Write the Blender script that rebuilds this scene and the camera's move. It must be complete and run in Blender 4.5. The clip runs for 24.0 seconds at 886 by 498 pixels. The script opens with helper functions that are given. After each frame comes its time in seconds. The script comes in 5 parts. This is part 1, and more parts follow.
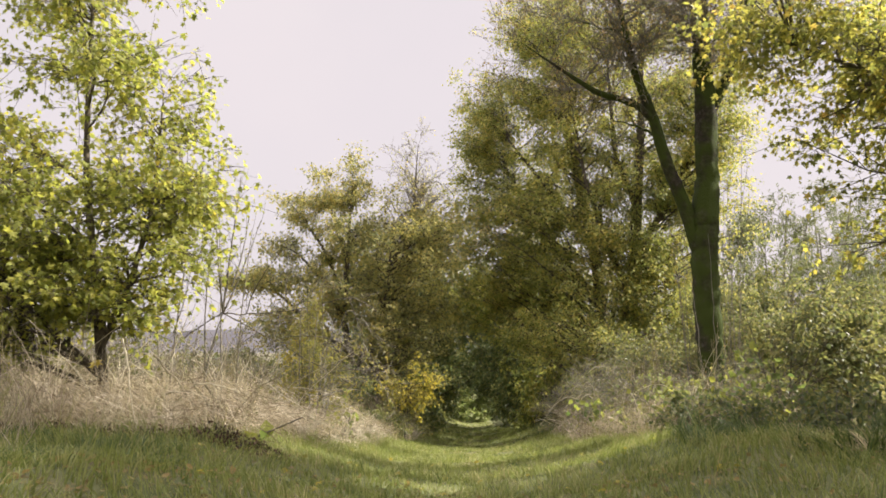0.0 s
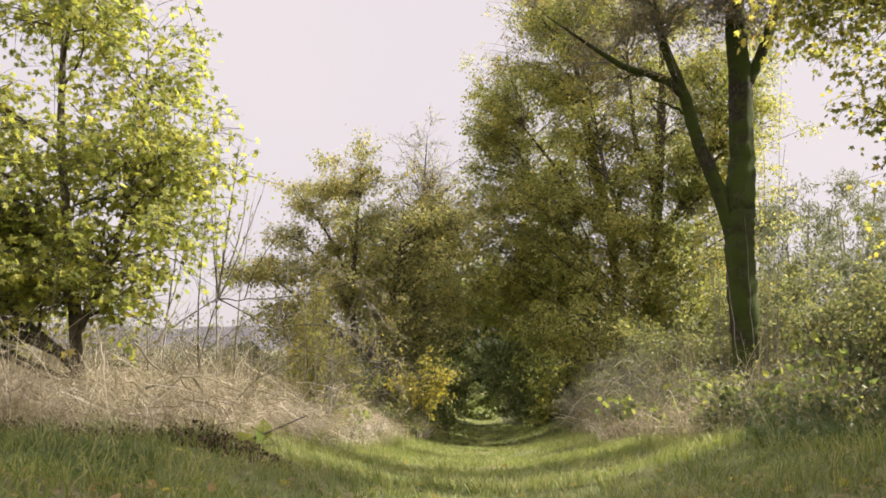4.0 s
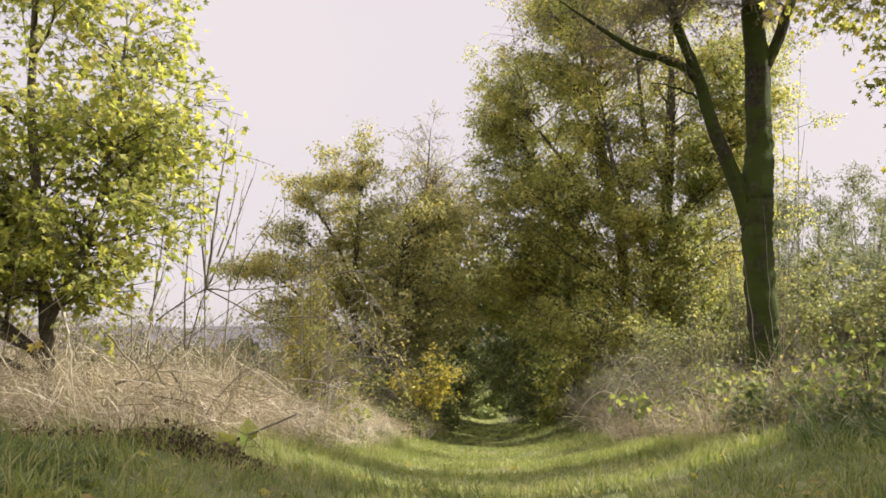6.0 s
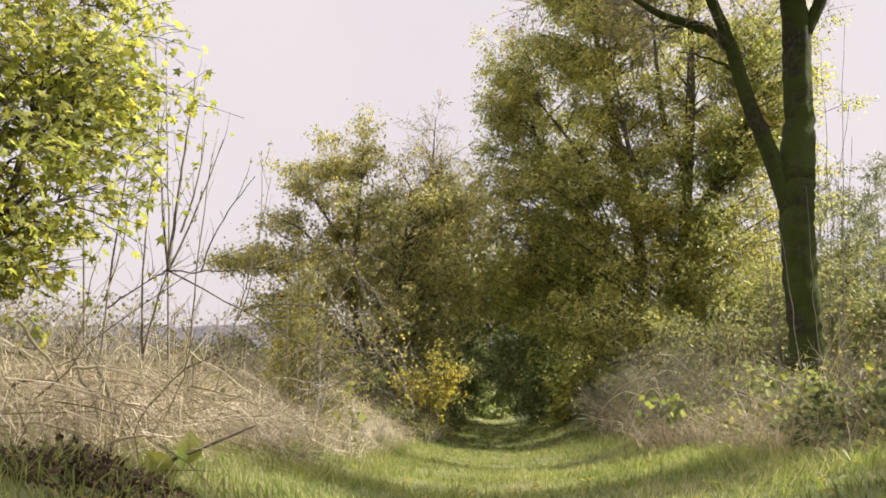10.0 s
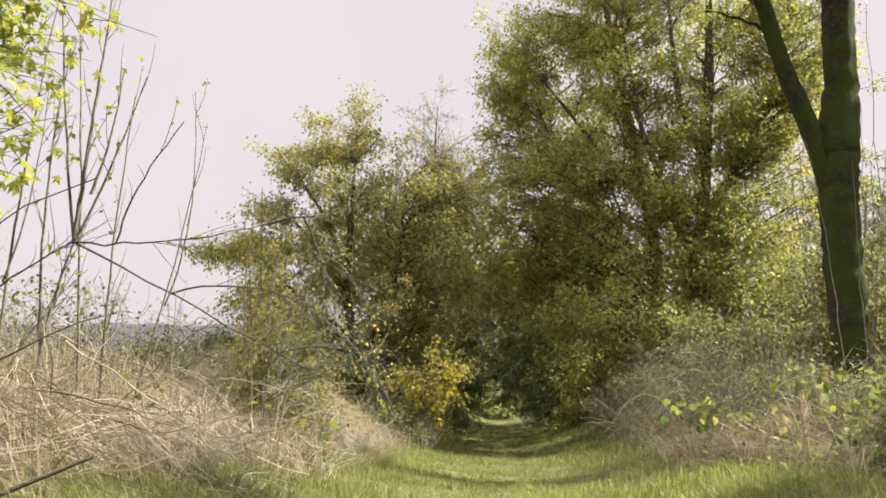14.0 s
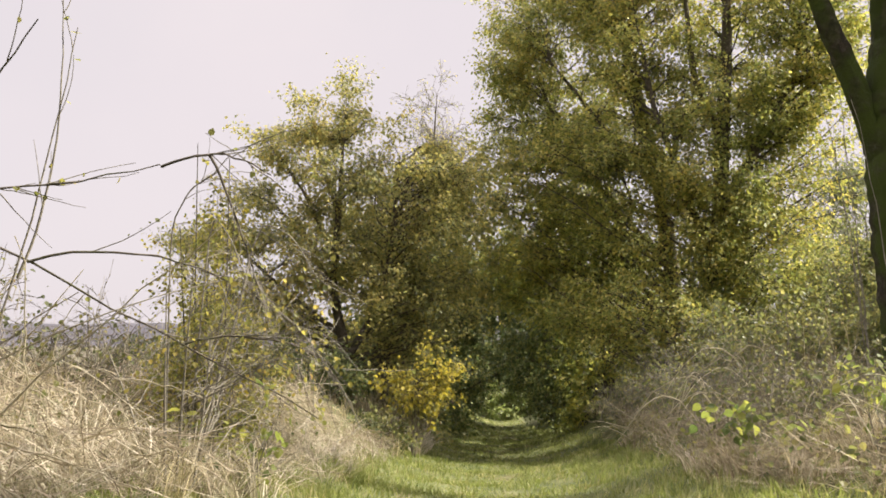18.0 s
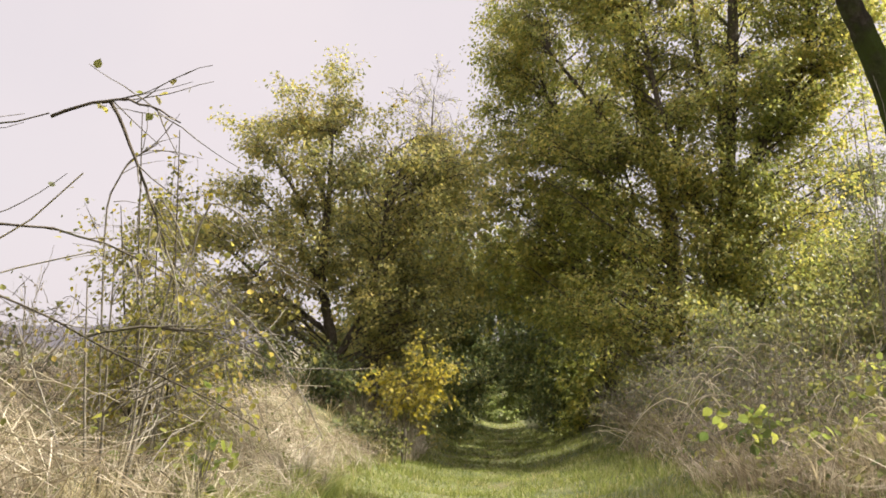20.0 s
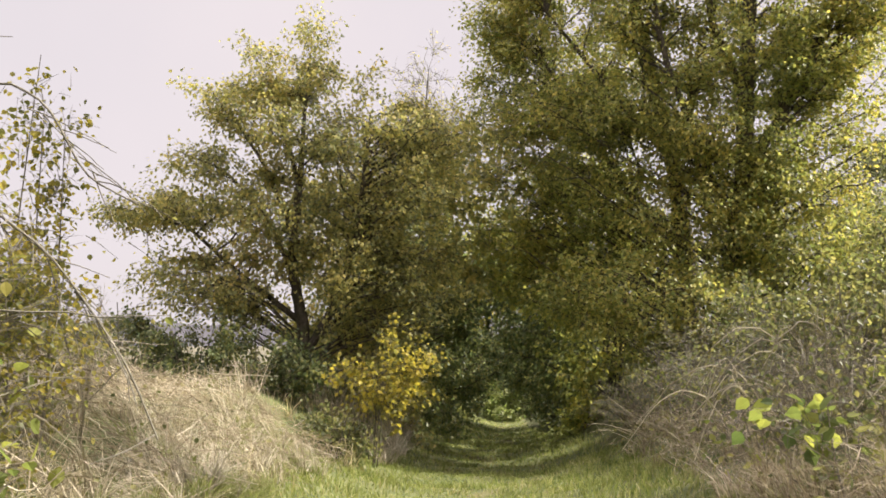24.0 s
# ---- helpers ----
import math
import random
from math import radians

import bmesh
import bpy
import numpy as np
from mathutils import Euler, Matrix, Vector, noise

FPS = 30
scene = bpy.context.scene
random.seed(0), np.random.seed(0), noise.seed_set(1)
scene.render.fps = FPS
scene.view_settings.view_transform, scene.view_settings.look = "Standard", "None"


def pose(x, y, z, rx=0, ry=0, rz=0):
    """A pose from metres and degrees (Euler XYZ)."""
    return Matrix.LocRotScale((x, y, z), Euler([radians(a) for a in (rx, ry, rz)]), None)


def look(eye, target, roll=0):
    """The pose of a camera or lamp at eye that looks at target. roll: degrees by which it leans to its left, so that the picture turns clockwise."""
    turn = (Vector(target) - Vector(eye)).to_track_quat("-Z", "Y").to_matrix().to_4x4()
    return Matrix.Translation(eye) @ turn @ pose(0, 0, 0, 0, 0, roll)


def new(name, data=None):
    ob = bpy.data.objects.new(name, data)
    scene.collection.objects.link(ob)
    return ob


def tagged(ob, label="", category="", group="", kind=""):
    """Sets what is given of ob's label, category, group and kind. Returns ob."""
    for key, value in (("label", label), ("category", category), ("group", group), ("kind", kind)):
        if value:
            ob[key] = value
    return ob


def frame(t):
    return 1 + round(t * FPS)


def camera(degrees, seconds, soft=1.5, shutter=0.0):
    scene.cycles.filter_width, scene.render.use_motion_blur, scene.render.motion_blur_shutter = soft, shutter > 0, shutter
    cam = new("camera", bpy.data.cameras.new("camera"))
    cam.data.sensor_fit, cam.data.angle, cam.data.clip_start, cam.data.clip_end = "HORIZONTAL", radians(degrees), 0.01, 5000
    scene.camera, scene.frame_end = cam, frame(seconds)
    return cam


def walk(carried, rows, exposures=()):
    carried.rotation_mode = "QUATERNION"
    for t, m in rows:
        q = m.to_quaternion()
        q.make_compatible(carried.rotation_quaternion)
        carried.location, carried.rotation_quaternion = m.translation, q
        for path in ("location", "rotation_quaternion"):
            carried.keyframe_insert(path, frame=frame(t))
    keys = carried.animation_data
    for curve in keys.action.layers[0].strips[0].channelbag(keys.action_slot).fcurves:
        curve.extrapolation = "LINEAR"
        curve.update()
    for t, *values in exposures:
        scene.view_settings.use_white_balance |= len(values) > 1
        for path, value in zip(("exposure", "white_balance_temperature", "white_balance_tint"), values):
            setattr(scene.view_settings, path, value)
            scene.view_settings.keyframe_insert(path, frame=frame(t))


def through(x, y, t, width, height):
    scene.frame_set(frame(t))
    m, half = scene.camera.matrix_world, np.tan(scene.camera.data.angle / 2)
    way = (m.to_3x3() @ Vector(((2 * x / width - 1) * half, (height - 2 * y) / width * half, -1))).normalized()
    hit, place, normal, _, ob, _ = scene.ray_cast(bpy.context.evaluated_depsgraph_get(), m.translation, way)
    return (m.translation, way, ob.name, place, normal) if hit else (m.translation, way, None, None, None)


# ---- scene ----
cam = camera(61.2, 24.0, 1.7)
METRES, EYE, TILT, LEAN, TURN = 9.0, 0.6, 7.5, 0.0, 0.0
ROWS = [
    (0.0, 0.0, 0.0, 0.0, 0.0, 0.0, -0.0),
    (0.5, -0.003, 0.0127, -0.0032, 0.05, -0.02, 0.02),
    (1.0, -0.0064, 0.0263, -0.0071, 0.12, -0.07, 0.07),
    (1.5, -0.0093, 0.0407, -0.0094, 0.19, -0.08, 0.12),
    (2.0, -0.0107, 0.056, -0.0122, 0.25, -0.11, 0.09),
    (2.5, -0.0121, 0.0711, -0.0147, 0.28, -0.12, 0.11),
    (4.5, -0.0215, 0.1363, -0.0291, 0.56, -0.24, 0.01),
    (5.0, -0.0222, 0.1538, -0.0332, 0.6, -0.24, 0.05),
    (5.5, -0.0229, 0.1713, -0.0383, 0.66, -0.25, 0.07),
    (6.0, -0.0221, 0.189, -0.0415, 0.76, -0.28, 0.12),
    (6.5, -0.0224, 0.2082, -0.0442, 0.81, -0.28, 0.12),
    (7.0, -0.0229, 0.2272, -0.0475, 0.86, -0.3, 0.07),
    (7.5, -0.0227, 0.2455, -0.0502, 0.91, -0.31, 0.1),
    (8.0, -0.0235, 0.2642, -0.0542, 0.95, -0.32, 0.15),
    (8.5, -0.0239, 0.2827, -0.058, 1.03, -0.32, 0.16),
    (9.0, -0.0245, 0.3017, -0.0615, 1.08, -0.33, 0.14),
    (9.5, -0.0245, 0.3201, -0.0637, 1.11, -0.32, 0.17),
    (10.0, -0.0262, 0.3383, -0.0682, 1.16, -0.35, 0.17),
    (10.5, -0.0266, 0.3568, -0.0729, 1.23, -0.36, 0.22),
    (12.5, -0.0169, 0.4384, -0.0876, 1.46, -0.39, 0.21),
    (13.0, -0.0148, 0.4604, -0.091, 1.53, -0.37, 0.23),
    (13.5, -0.013, 0.483, -0.0941, 1.59, -0.4, 0.2),
    (14.0, -0.0091, 0.5048, -0.0963, 1.65, -0.4, 0.2),
    (14.5, -0.0059, 0.5262, -0.1006, 1.7, -0.42, 0.21),
    (15.0, -0.0052, 0.5483, -0.1047, 1.75, -0.44, 0.23),
    (15.5, -0.0024, 0.5698, -0.109, 1.78, -0.44, 0.22),
    (16.0, 0.0015, 0.5924, -0.1111, 1.84, -0.45, 0.22),
    (16.5, 0.0037, 0.6146, -0.114, 1.89, -0.46, 0.26),
    (17.0, 0.0054, 0.6364, -0.1175, 1.96, -0.46, 0.29),
    (17.5, 0.0081, 0.6574, -0.1219, 2.01, -0.44, 0.32),
    (18.0, 0.0122, 0.6789, -0.1269, 2.05, -0.45, 0.29),
    (18.5, 0.0164, 0.6998, -0.1306, 2.07, -0.4, 0.29),
    (20.5, 0.0362, 0.7905, -0.1496, 2.25, -0.3, 0.28),
    (21.0, 0.0425, 0.8152, -0.1559, 2.3, -0.32, 0.27),
    (21.5, 0.049, 0.8397, -0.1602, 2.38, -0.3, 0.32),
    (22.0, 0.0546, 0.8658, -0.166, 2.45, -0.32, 0.27),
    (22.5, 0.062, 0.8914, -0.1724, 2.49, -0.33, 0.3),
    (23.0, 0.0668, 0.9179, -0.1811, 2.54, -0.38, 0.3),
    (23.5, 0.0709, 0.9439, -0.1873, 2.65, -0.37, 0.31),
    (24.0, 0.0744, 0.9685, -0.1938, 2.69, -0.37, 0.29),
]
walk(cam, [(t, pose(0, 0, EYE, TILT, LEAN, TURN) @ pose(METRES * x, METRES * y, METRES * z, 90 + pitch, roll, yaw)) for t, x, y, z, yaw, pitch, roll in ROWS])

# ---- light ----
scene.view_settings.exposure = 1.65
SUN_ELEV, SUN_AZ = 42.0, 82.0          # degrees above the horizon, degrees to the right of the walk
world = bpy.data.worlds.new("world")
scene.world = world
world.use_nodes = True
wt = world.node_tree
wt.nodes.clear()
sky = wt.nodes.new("ShaderNodeTexSky")
sky.sky_type, sky.sun_disc = "NISHITA", False
sky.sun_elevation, sky.sun_rotation = radians(SUN_ELEV), radians(SUN_AZ)
sky.dust_density, sky.air_density = 4.0, 1.0
veil = wt.nodes.new("ShaderNodeMix")
veil.data_type = "RGBA"
cloud = wt.nodes.new("ShaderNodeTexNoise")
cloud.inputs["Scale"].default_value, cloud.inputs["Detail"].default_value = 2.2, 5.0
thin = wt.nodes.new("ShaderNodeMapRange")
thin.inputs[1].default_value, thin.inputs[2].default_value, thin.inputs[3].default_value, thin.inputs[4].default_value = 0.3, 0.7, 0.88, 0.99
wt.links.new(cloud.outputs[0], thin.inputs[0])
wt.links.new(thin.outputs[0], veil.inputs[0])
veil.inputs[7].default_value = (5.6, 5.08, 5.25, 1)   # thin bright cloud over the whole sky
wt.links.new(sky.outputs[0], veil.inputs[6])
back = wt.nodes.new("ShaderNodeBackground")
back.inputs[1].default_value = 0.05
# above the view the sky is brightened towards the zenith as added fill light
way = wt.nodes.new("ShaderNodeTexCoord")
axes = wt.nodes.new("ShaderNodeSeparateXYZ")
wt.links.new(way.outputs["Generated"], axes.inputs[0])
high = wt.nodes.new("ShaderNodeMapRange")
high.interpolation_type = "SMOOTHSTEP"
high.inputs[1].default_value, high.inputs[2].default_value, high.inputs[3].default_value, high.inputs[4].default_value = 0.46, 0.92, 1.0, 4.2
wt.links.new(axes.outputs[2], high.inputs[0])
lift = wt.nodes.new("ShaderNodeVectorMath")
lift.operation = "SCALE"
wt.links.new(veil.outputs[2], lift.inputs[0])
wt.links.new(high.outputs[0], lift.inputs[3])
wt.links.new(lift.outputs[0], back.inputs[0])
wout = wt.nodes.new("ShaderNodeOutputWorld")
wt.links.new(back.outputs[0], wout.inputs[0])
sun_data = bpy.data.lights.new("sun", "SUN")
sun_data.energy, sun_data.angle, sun_data.color = 4.4, radians(0.8), (1.0, 0.93, 0.80)
sun = new("sun", sun_data)
sun_to = Vector((math.sin(radians(SUN_AZ)) * math.cos(radians(SUN_ELEV)), math.cos(radians(SUN_AZ)) * math.cos(radians(SUN_ELEV)), math.sin(radians(SUN_ELEV))))
sun.matrix_basis = look(sun_to * 60, (0, 0, 0))


# ---- materials ----
def nodes_of(name):
    m = bpy.data.materials.new(name)
    m.use_nodes = True
    t = m.node_tree
    t.nodes.clear()
    return m, t, t.nodes.new("ShaderNodeOutputMaterial")


def ramp(t, stops, source):
    r = t.nodes.new("ShaderNodeValToRGB")
    el = r.color_ramp.elements
    while len(el) < len(stops):
        el.new(0.5)
    for e, (p, c) in zip(el, stops):
        e.position, e.color = p, (*c, 1)
    t.links.new(source, r.inputs[0])
    return r.outputs[0]


def noise_of(t, scale, detail=4.0, rough=0.6):
    co = t.nodes.new("ShaderNodeNewGeometry")
    n = t.nodes.new("ShaderNodeTexNoise")
    n.inputs["Scale"].default_value, n.inputs["Detail"].default_value, n.inputs["Roughness"].default_value = scale, detail, rough
    t.links.new(co.outputs["Position"], n.inputs["Vector"])
    return n.outputs[0]


def mixed(t, fac, a, b, mode="MIX"):
    m = t.nodes.new("ShaderNodeMix")
    m.data_type, m.blend_type = "RGBA", mode
    for sock, v in ((m.inputs[0], fac), (m.inputs[6], a), (m.inputs[7], b)):
        if isinstance(v, (int, float)):
            sock.default_value = v
        elif isinstance(v, tuple):
            sock.default_value = (*v, 1)
        else:
            t.links.new(v, sock)
    return m.outputs[2]


def leaf_material(name, stops, through=0.42, gloss=0.45, patch=0.9, glow=1.0):
    """Thin leaves: each its own shade, patches of the crown turning, light passing through."""
    m, t, out = nodes_of(name)
    geo = t.nodes.new("ShaderNodeNewGeometry")
    add = t.nodes.new("ShaderNodeMath")
    add.operation = "MULTIPLY_ADD"
    n = noise_of(t, patch, 2.0)
    t.links.new(n, add.inputs[0])
    add.inputs[1].default_value = 0.9
    half = t.nodes.new("ShaderNodeMath")
    half.operation = "MULTIPLY_ADD"
    info = t.nodes.new("ShaderNodeObjectInfo")
    own = t.nodes.new("ShaderNodeMath")
    t.links.new(geo.outputs["Random Per Island"], own.inputs[0])
    t.links.new(info.outputs["Random"], own.inputs[1])
    wrap = t.nodes.new("ShaderNodeMath")
    wrap.operation = "FRACT"
    t.links.new(own.outputs[0], wrap.inputs[0])
    t.links.new(wrap.outputs[0], half.inputs[0])
    half.inputs[1].default_value, half.inputs[2].default_value = 0.75, -0.32
    t.links.new(half.outputs[0], add.inputs[2])
    base = ramp(t, stops, add.outputs[0])
    fine = noise_of(t, 60.0, 3.0)
    base = mixed(t, 0.35, base, ramp(t, [(0.3, (0.55, 0.5, 0.4)), (0.7, (1, 1, 1))], fine), "MULTIPLY")
    bs = t.nodes.new("ShaderNodeBsdfPrincipled")
    t.links.new(base, bs.inputs["Base Color"])
    bs.inputs["Roughness"].default_value = gloss
    bs.inputs["Specular IOR Level"].default_value = 0.3
    tr = t.nodes.new("ShaderNodeBsdfTranslucent")
    bright = mixed(t, 1.0, base, (1.75 * glow, 1.78 * glow, 1.5 * glow), "MULTIPLY")
    t.links.new(bright, tr.inputs[0])
    ms = t.nodes.new("ShaderNodeMixShader")
    ms.inputs[0].default_value = through
    t.links.new(bs.outputs[0], ms.inputs[1])
    t.links.new(tr.outputs[0], ms.inputs[2])
    t.links.new(ms.outputs[0], out.inputs[0])
    return m


def solid_material(name, stops, scale, rough=0.9, bump=0.4, bump_scale=40.0, second=None):
    """Bark, soil and other opaque things: a ramp over noise, a second larger scale of stain, and fine relief."""
    m, t, out = nodes_of(name)
    base = ramp(t, stops, noise_of(t, scale, 6.0, 0.65))
    if second:
        colour, sc, lo, hi = second
        f = ramp(t, [(lo, (0, 0, 0)), (hi, (1, 1, 1))], noise_of(t, sc, 4.0))
        base = mixed(t, f, base, colour)
    bs = t.nodes.new("ShaderNodeBsdfPrincipled")
    t.links.new(base, bs.inputs["Base Color"])
    bs.inputs["Roughness"].default_value = rough
    bs.inputs["Specular IOR Level"].default_value = 0.2
    bp = t.nodes.new("ShaderNodeBump")
    bp.inputs["Strength"].default_value, bp.inputs["Distance"].default_value = bump, 0.03
    t.links.new(noise_of(t, bump_scale, 5.0, 0.7), bp.inputs["Height"])
    t.links.new(bp.outputs[0], bs.inputs["Normal"])
    t.links.new(bs.outputs[0], out.inputs[0])
    return m


M_MAPLE = leaf_material("maple_leaf", [(0.1, (0.116, 0.135, 0.034)), (0.45, (0.210, 0.227, 0.050)), (0.85, (0.305, 0.292, 0.060)), (1.0, (0.420, 0.335, 0.064))], 0.55, glow=1.12)
M_OVER = leaf_material("overhang_leaf", [(0.1, (0.086, 0.100, 0.032)), (0.45, (0.184, 0.186, 0.047)), (0.8, (0.306, 0.276, 0.061)), (1.0, (0.367, 0.245, 0.066))], 0.58, glow=1.15)
M_FIELD = leaf_material("field_maple_leaf", [(0.1, (0.140, 0.160, 0.072)), (0.5, (0.276, 0.264, 0.091)), (0.8, (0.378, 0.329, 0.106)), (1.0, (0.452, 0.346, 0.116))], 0.43, patch=0.6, glow=1.1)
M_BIG = leaf_material("big_tree_leaf", [(0.1, (0.129, 0.157, 0.049)), (0.45, (0.243, 0.258, 0.072)), (0.75, (0.357, 0.327, 0.086)), (0.95, (0.438, 0.360, 0.099))], 0.43, patch=0.5, glow=1.1)
M_BROWN = leaf_material("withered_leaf", [(0.1, (0.096, 0.096, 0.032)), (0.5, (0.176, 0.136, 0.056)), (0.9, (0.272, 0.192, 0.080))], 0.45)
M_YELLOW = leaf_material("yellow_leaf", [(0.1, (0.095, 0.102, 0.029)), (0.45, (0.250, 0.222, 0.042)), (0.9, (0.420, 0.340, 0.050))], 0.5)
M_SHRUB = leaf_material("shrub_leaf", [(0.1, (0.062, 0.075, 0.033)), (0.5, (0.130, 0.140, 0.052)), (0.9, (0.228, 0.207, 0.078))], 0.5)
# darker leaf: the shade of hedge tunnel and nettles is put into its colour
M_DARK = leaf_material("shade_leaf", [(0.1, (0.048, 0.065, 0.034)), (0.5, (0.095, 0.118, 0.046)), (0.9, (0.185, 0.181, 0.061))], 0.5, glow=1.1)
M_PALE = leaf_material("willow_leaf", [(0.1, (0.076, 0.090, 0.044)), (0.5, (0.117, 0.131, 0.065)), (0.9, (0.166, 0.166, 0.080))], 0.4)
M_BRAMBLE = leaf_material("bramble_leaf", [(0.1, (0.072, 0.100, 0.032)), (0.5, (0.152, 0.179, 0.047)), (0.95, (0.294, 0.290, 0.067))], 0.53, 0.55)
M_GRASS = leaf_material("green_grass", [(0.1, (0.086, 0.114, 0.031)), (0.45, (0.163, 0.189, 0.052)), (0.75, (0.220, 0.233, 0.079)), (0.95, (0.343, 0.301, 0.170))], 0.42, 0.5, 1.3)
M_DRY = leaf_material("dry_grass", [(0.1, (0.121, 0.099, 0.073)), (0.4, (0.262, 0.219, 0.165)), (0.75, (0.423, 0.364, 0.288)), (0.97, (0.656, 0.597, 0.501))], 0.35, 0.6, 0.9)
M_THATCH = leaf_material("thatch", [(0.1, (0.092, 0.072, 0.049)), (0.4, (0.223, 0.179, 0.127)), (0.75, (0.388, 0.328, 0.251)), (0.97, (0.620, 0.560, 0.473))], 0.3, 0.6, 0.9)
M_STRAW = leaf_material("straw", [(0.1, (0.124, 0.106, 0.068)), (0.5, (0.288, 0.255, 0.185)), (0.9, (0.519, 0.476, 0.388))], 0.35, 0.55, 1.0)
M_DEAD = leaf_material("dead_herb", [(0.1, (0.144, 0.121, 0.067)), (0.5, (0.306, 0.258, 0.148)), (0.9, (0.579, 0.500, 0.310))], 0.25, 0.7)
# green grass again, with the verge's shade put into its colour
M_SHADED_GRASS = leaf_material("shade_darkened_grass", [(0.1, (0.030, 0.050, 0.014)), (0.5, (0.062, 0.092, 0.024)), (0.9, (0.130, 0.158, 0.045))], 0.35, 0.5, 1.3)
M_BARK = solid_material("bark", [(0.3, (0.037, 0.032, 0.024)), (0.55, (0.093, 0.078, 0.058)), (0.75, (0.170, 0.145, 0.112))], 14.0, second=((0.045, 0.05, 0.015), 3.0, 0.5, 0.75))
M_MOSS = solid_material("mossy_bark", [(0.3, (0.010, 0.009, 0.006)), (0.5, (0.028, 0.023, 0.016)), (0.72, (0.085, 0.07, 0.054))], 9.0, bump=1.0, bump_scale=20.0, second=((0.036, 0.050, 0.007), 1.5, 0.36, 0.52))
M_BRACKEN = leaf_material("bracken", [(0.1, (0.021, 0.014, 0.008)), (0.5, (0.056, 0.036, 0.019)), (0.9, (0.150, 0.098, 0.053))], 0.1, 0.8)
M_HEDGE = leaf_material("yellowing_leaf", [(0.1, (0.075, 0.085, 0.028)), (0.4, (0.147, 0.146, 0.042)), (0.8, (0.237, 0.206, 0.054)), (1.0, (0.282, 0.203, 0.062))], 0.58, glow=1.18)
M_WEED = leaf_material("end_leaf", [(0.1, (0.10, 0.14, 0.04)), (0.5, (0.19, 0.23, 0.07)), (0.9, (0.28, 0.29, 0.10))], 0.5)
M_TWIG = solid_material("twig_bark", [(0.3, (0.095, 0.084, 0.066)), (0.6, (0.195, 0.176, 0.14)), (0.8, (0.34, 0.31, 0.255))], 25.0)
M_GROUND = solid_material("soil_and_turf", [(0.3, (0.055, 0.066, 0.026)), (0.5, (0.095, 0.105, 0.042)), (0.7, (0.150, 0.145, 0.070))], 2.5, 1.0, 0.5, 30.0, second=((0.13, 0.10, 0.055), 0.9, 0.55, 0.75))
M_STUBBLE = solid_material("stubble_field", [(0.3, (0.081, 0.070, 0.049)), (0.5, (0.115, 0.101, 0.073)), (0.7, (0.154, 0.140, 0.101))], 1.2, 1.0, 0.5, 30.0, second=((0.12, 0.13, 0.06), 0.12, 0.5, 0.75))
# distance haze is put into this wood colour as a bluish grey
M_FAR = solid_material("hazed_far_wood", [(0.3, (0.050, 0.047, 0.056)), (0.7, (0.075, 0.071, 0.08))], 0.05, 1.0, 0.1, 1.0)


# ---- mesh tools ----
rng = np.random.default_rng(7)


def mesh_of(name, verts, faces, material, smooth=False):
    """A mesh from a vertex array and a list of face arrays (each of one corner count)."""
    me = bpy.data.meshes.new(name)
    verts = np.ascontiguousarray(verts, dtype=np.float32).reshape(-1, 3)
    faces = [np.asarray(f, dtype=np.int32) for f in faces if len(f)]
    counts = np.concatenate([np.full(len(f), f.shape[1], dtype=np.int32) for f in faces])
    loops = np.concatenate([f.ravel() for f in faces])
    me.vertices.add(len(verts))
    me.vertices.foreach_set("co", verts.ravel())
    me.loops.add(len(loops))
    me.loops.foreach_set("vertex_index", loops)
    me.polygons.add(len(counts))
    me.polygons.foreach_set("loop_start", np.concatenate([[0], np.cumsum(counts)[:-1]]).astype(np.int32))
    me.polygons.foreach_set("use_smooth", np.full(len(counts), smooth))
    me.materials.append(material)
    me.update(calc_edges=True)
    me.validate()
    return me


def unit(v):
    return v / np.maximum(np.linalg.norm(v, axis=-1, keepdims=True), 1e-9)


def curve_points(a, b, c, k, wobble=0.0):
    """Quadratic curves from a over b to c (N x 3 each), k points each, with a little crookedness."""
    s = np.linspace(0, 1, k)[None, :, None]
    p = (1 - s) ** 2 * a[:, None] + 2 * s * (1 - s) * b[:, None] + s ** 2 * c[:, None]
    if wobble:
        w = rng.normal(0, 1, p.shape) * np.linalg.norm(c - a, axis=1)[:, None, None] * wobble
        w[:, 0] = 0
        p = p + w
    return p


def tubes(p, r, sides):
    """Round tapering tubes along curves p (N, K, 3) with radii r (N, K)."""
    n, k, _ = p.shape
    tan = unit(np.gradient(p, axis=1))
    ref = np.array([0.37, -0.61, 0.23]) + rng.normal(0, 0.05, (n, 1, 3))
    u = unit(np.cross(tan, ref))
    v = np.cross(tan, u)
    ang = np.linspace(0, 2 * np.pi, sides, endpoint=False)
    ring = u[:, :, None] * np.cos(ang)[None, None, :, None] + v[:, :, None] * np.sin(ang)[None, None, :, None]
    verts = p[:, :, None] + ring * r[:, :, None, None]
    idx = np.arange(n * k * sides).reshape(n, k, sides)
    nxt = np.roll(idx, -1, axis=2)
    quads = np.stack([idx[:, :-1], nxt[:, :-1], nxt[:, 1:], idx[:, 1:]], axis=-1).reshape(-1, 4)
    return verts.reshape(-1, 3), quads


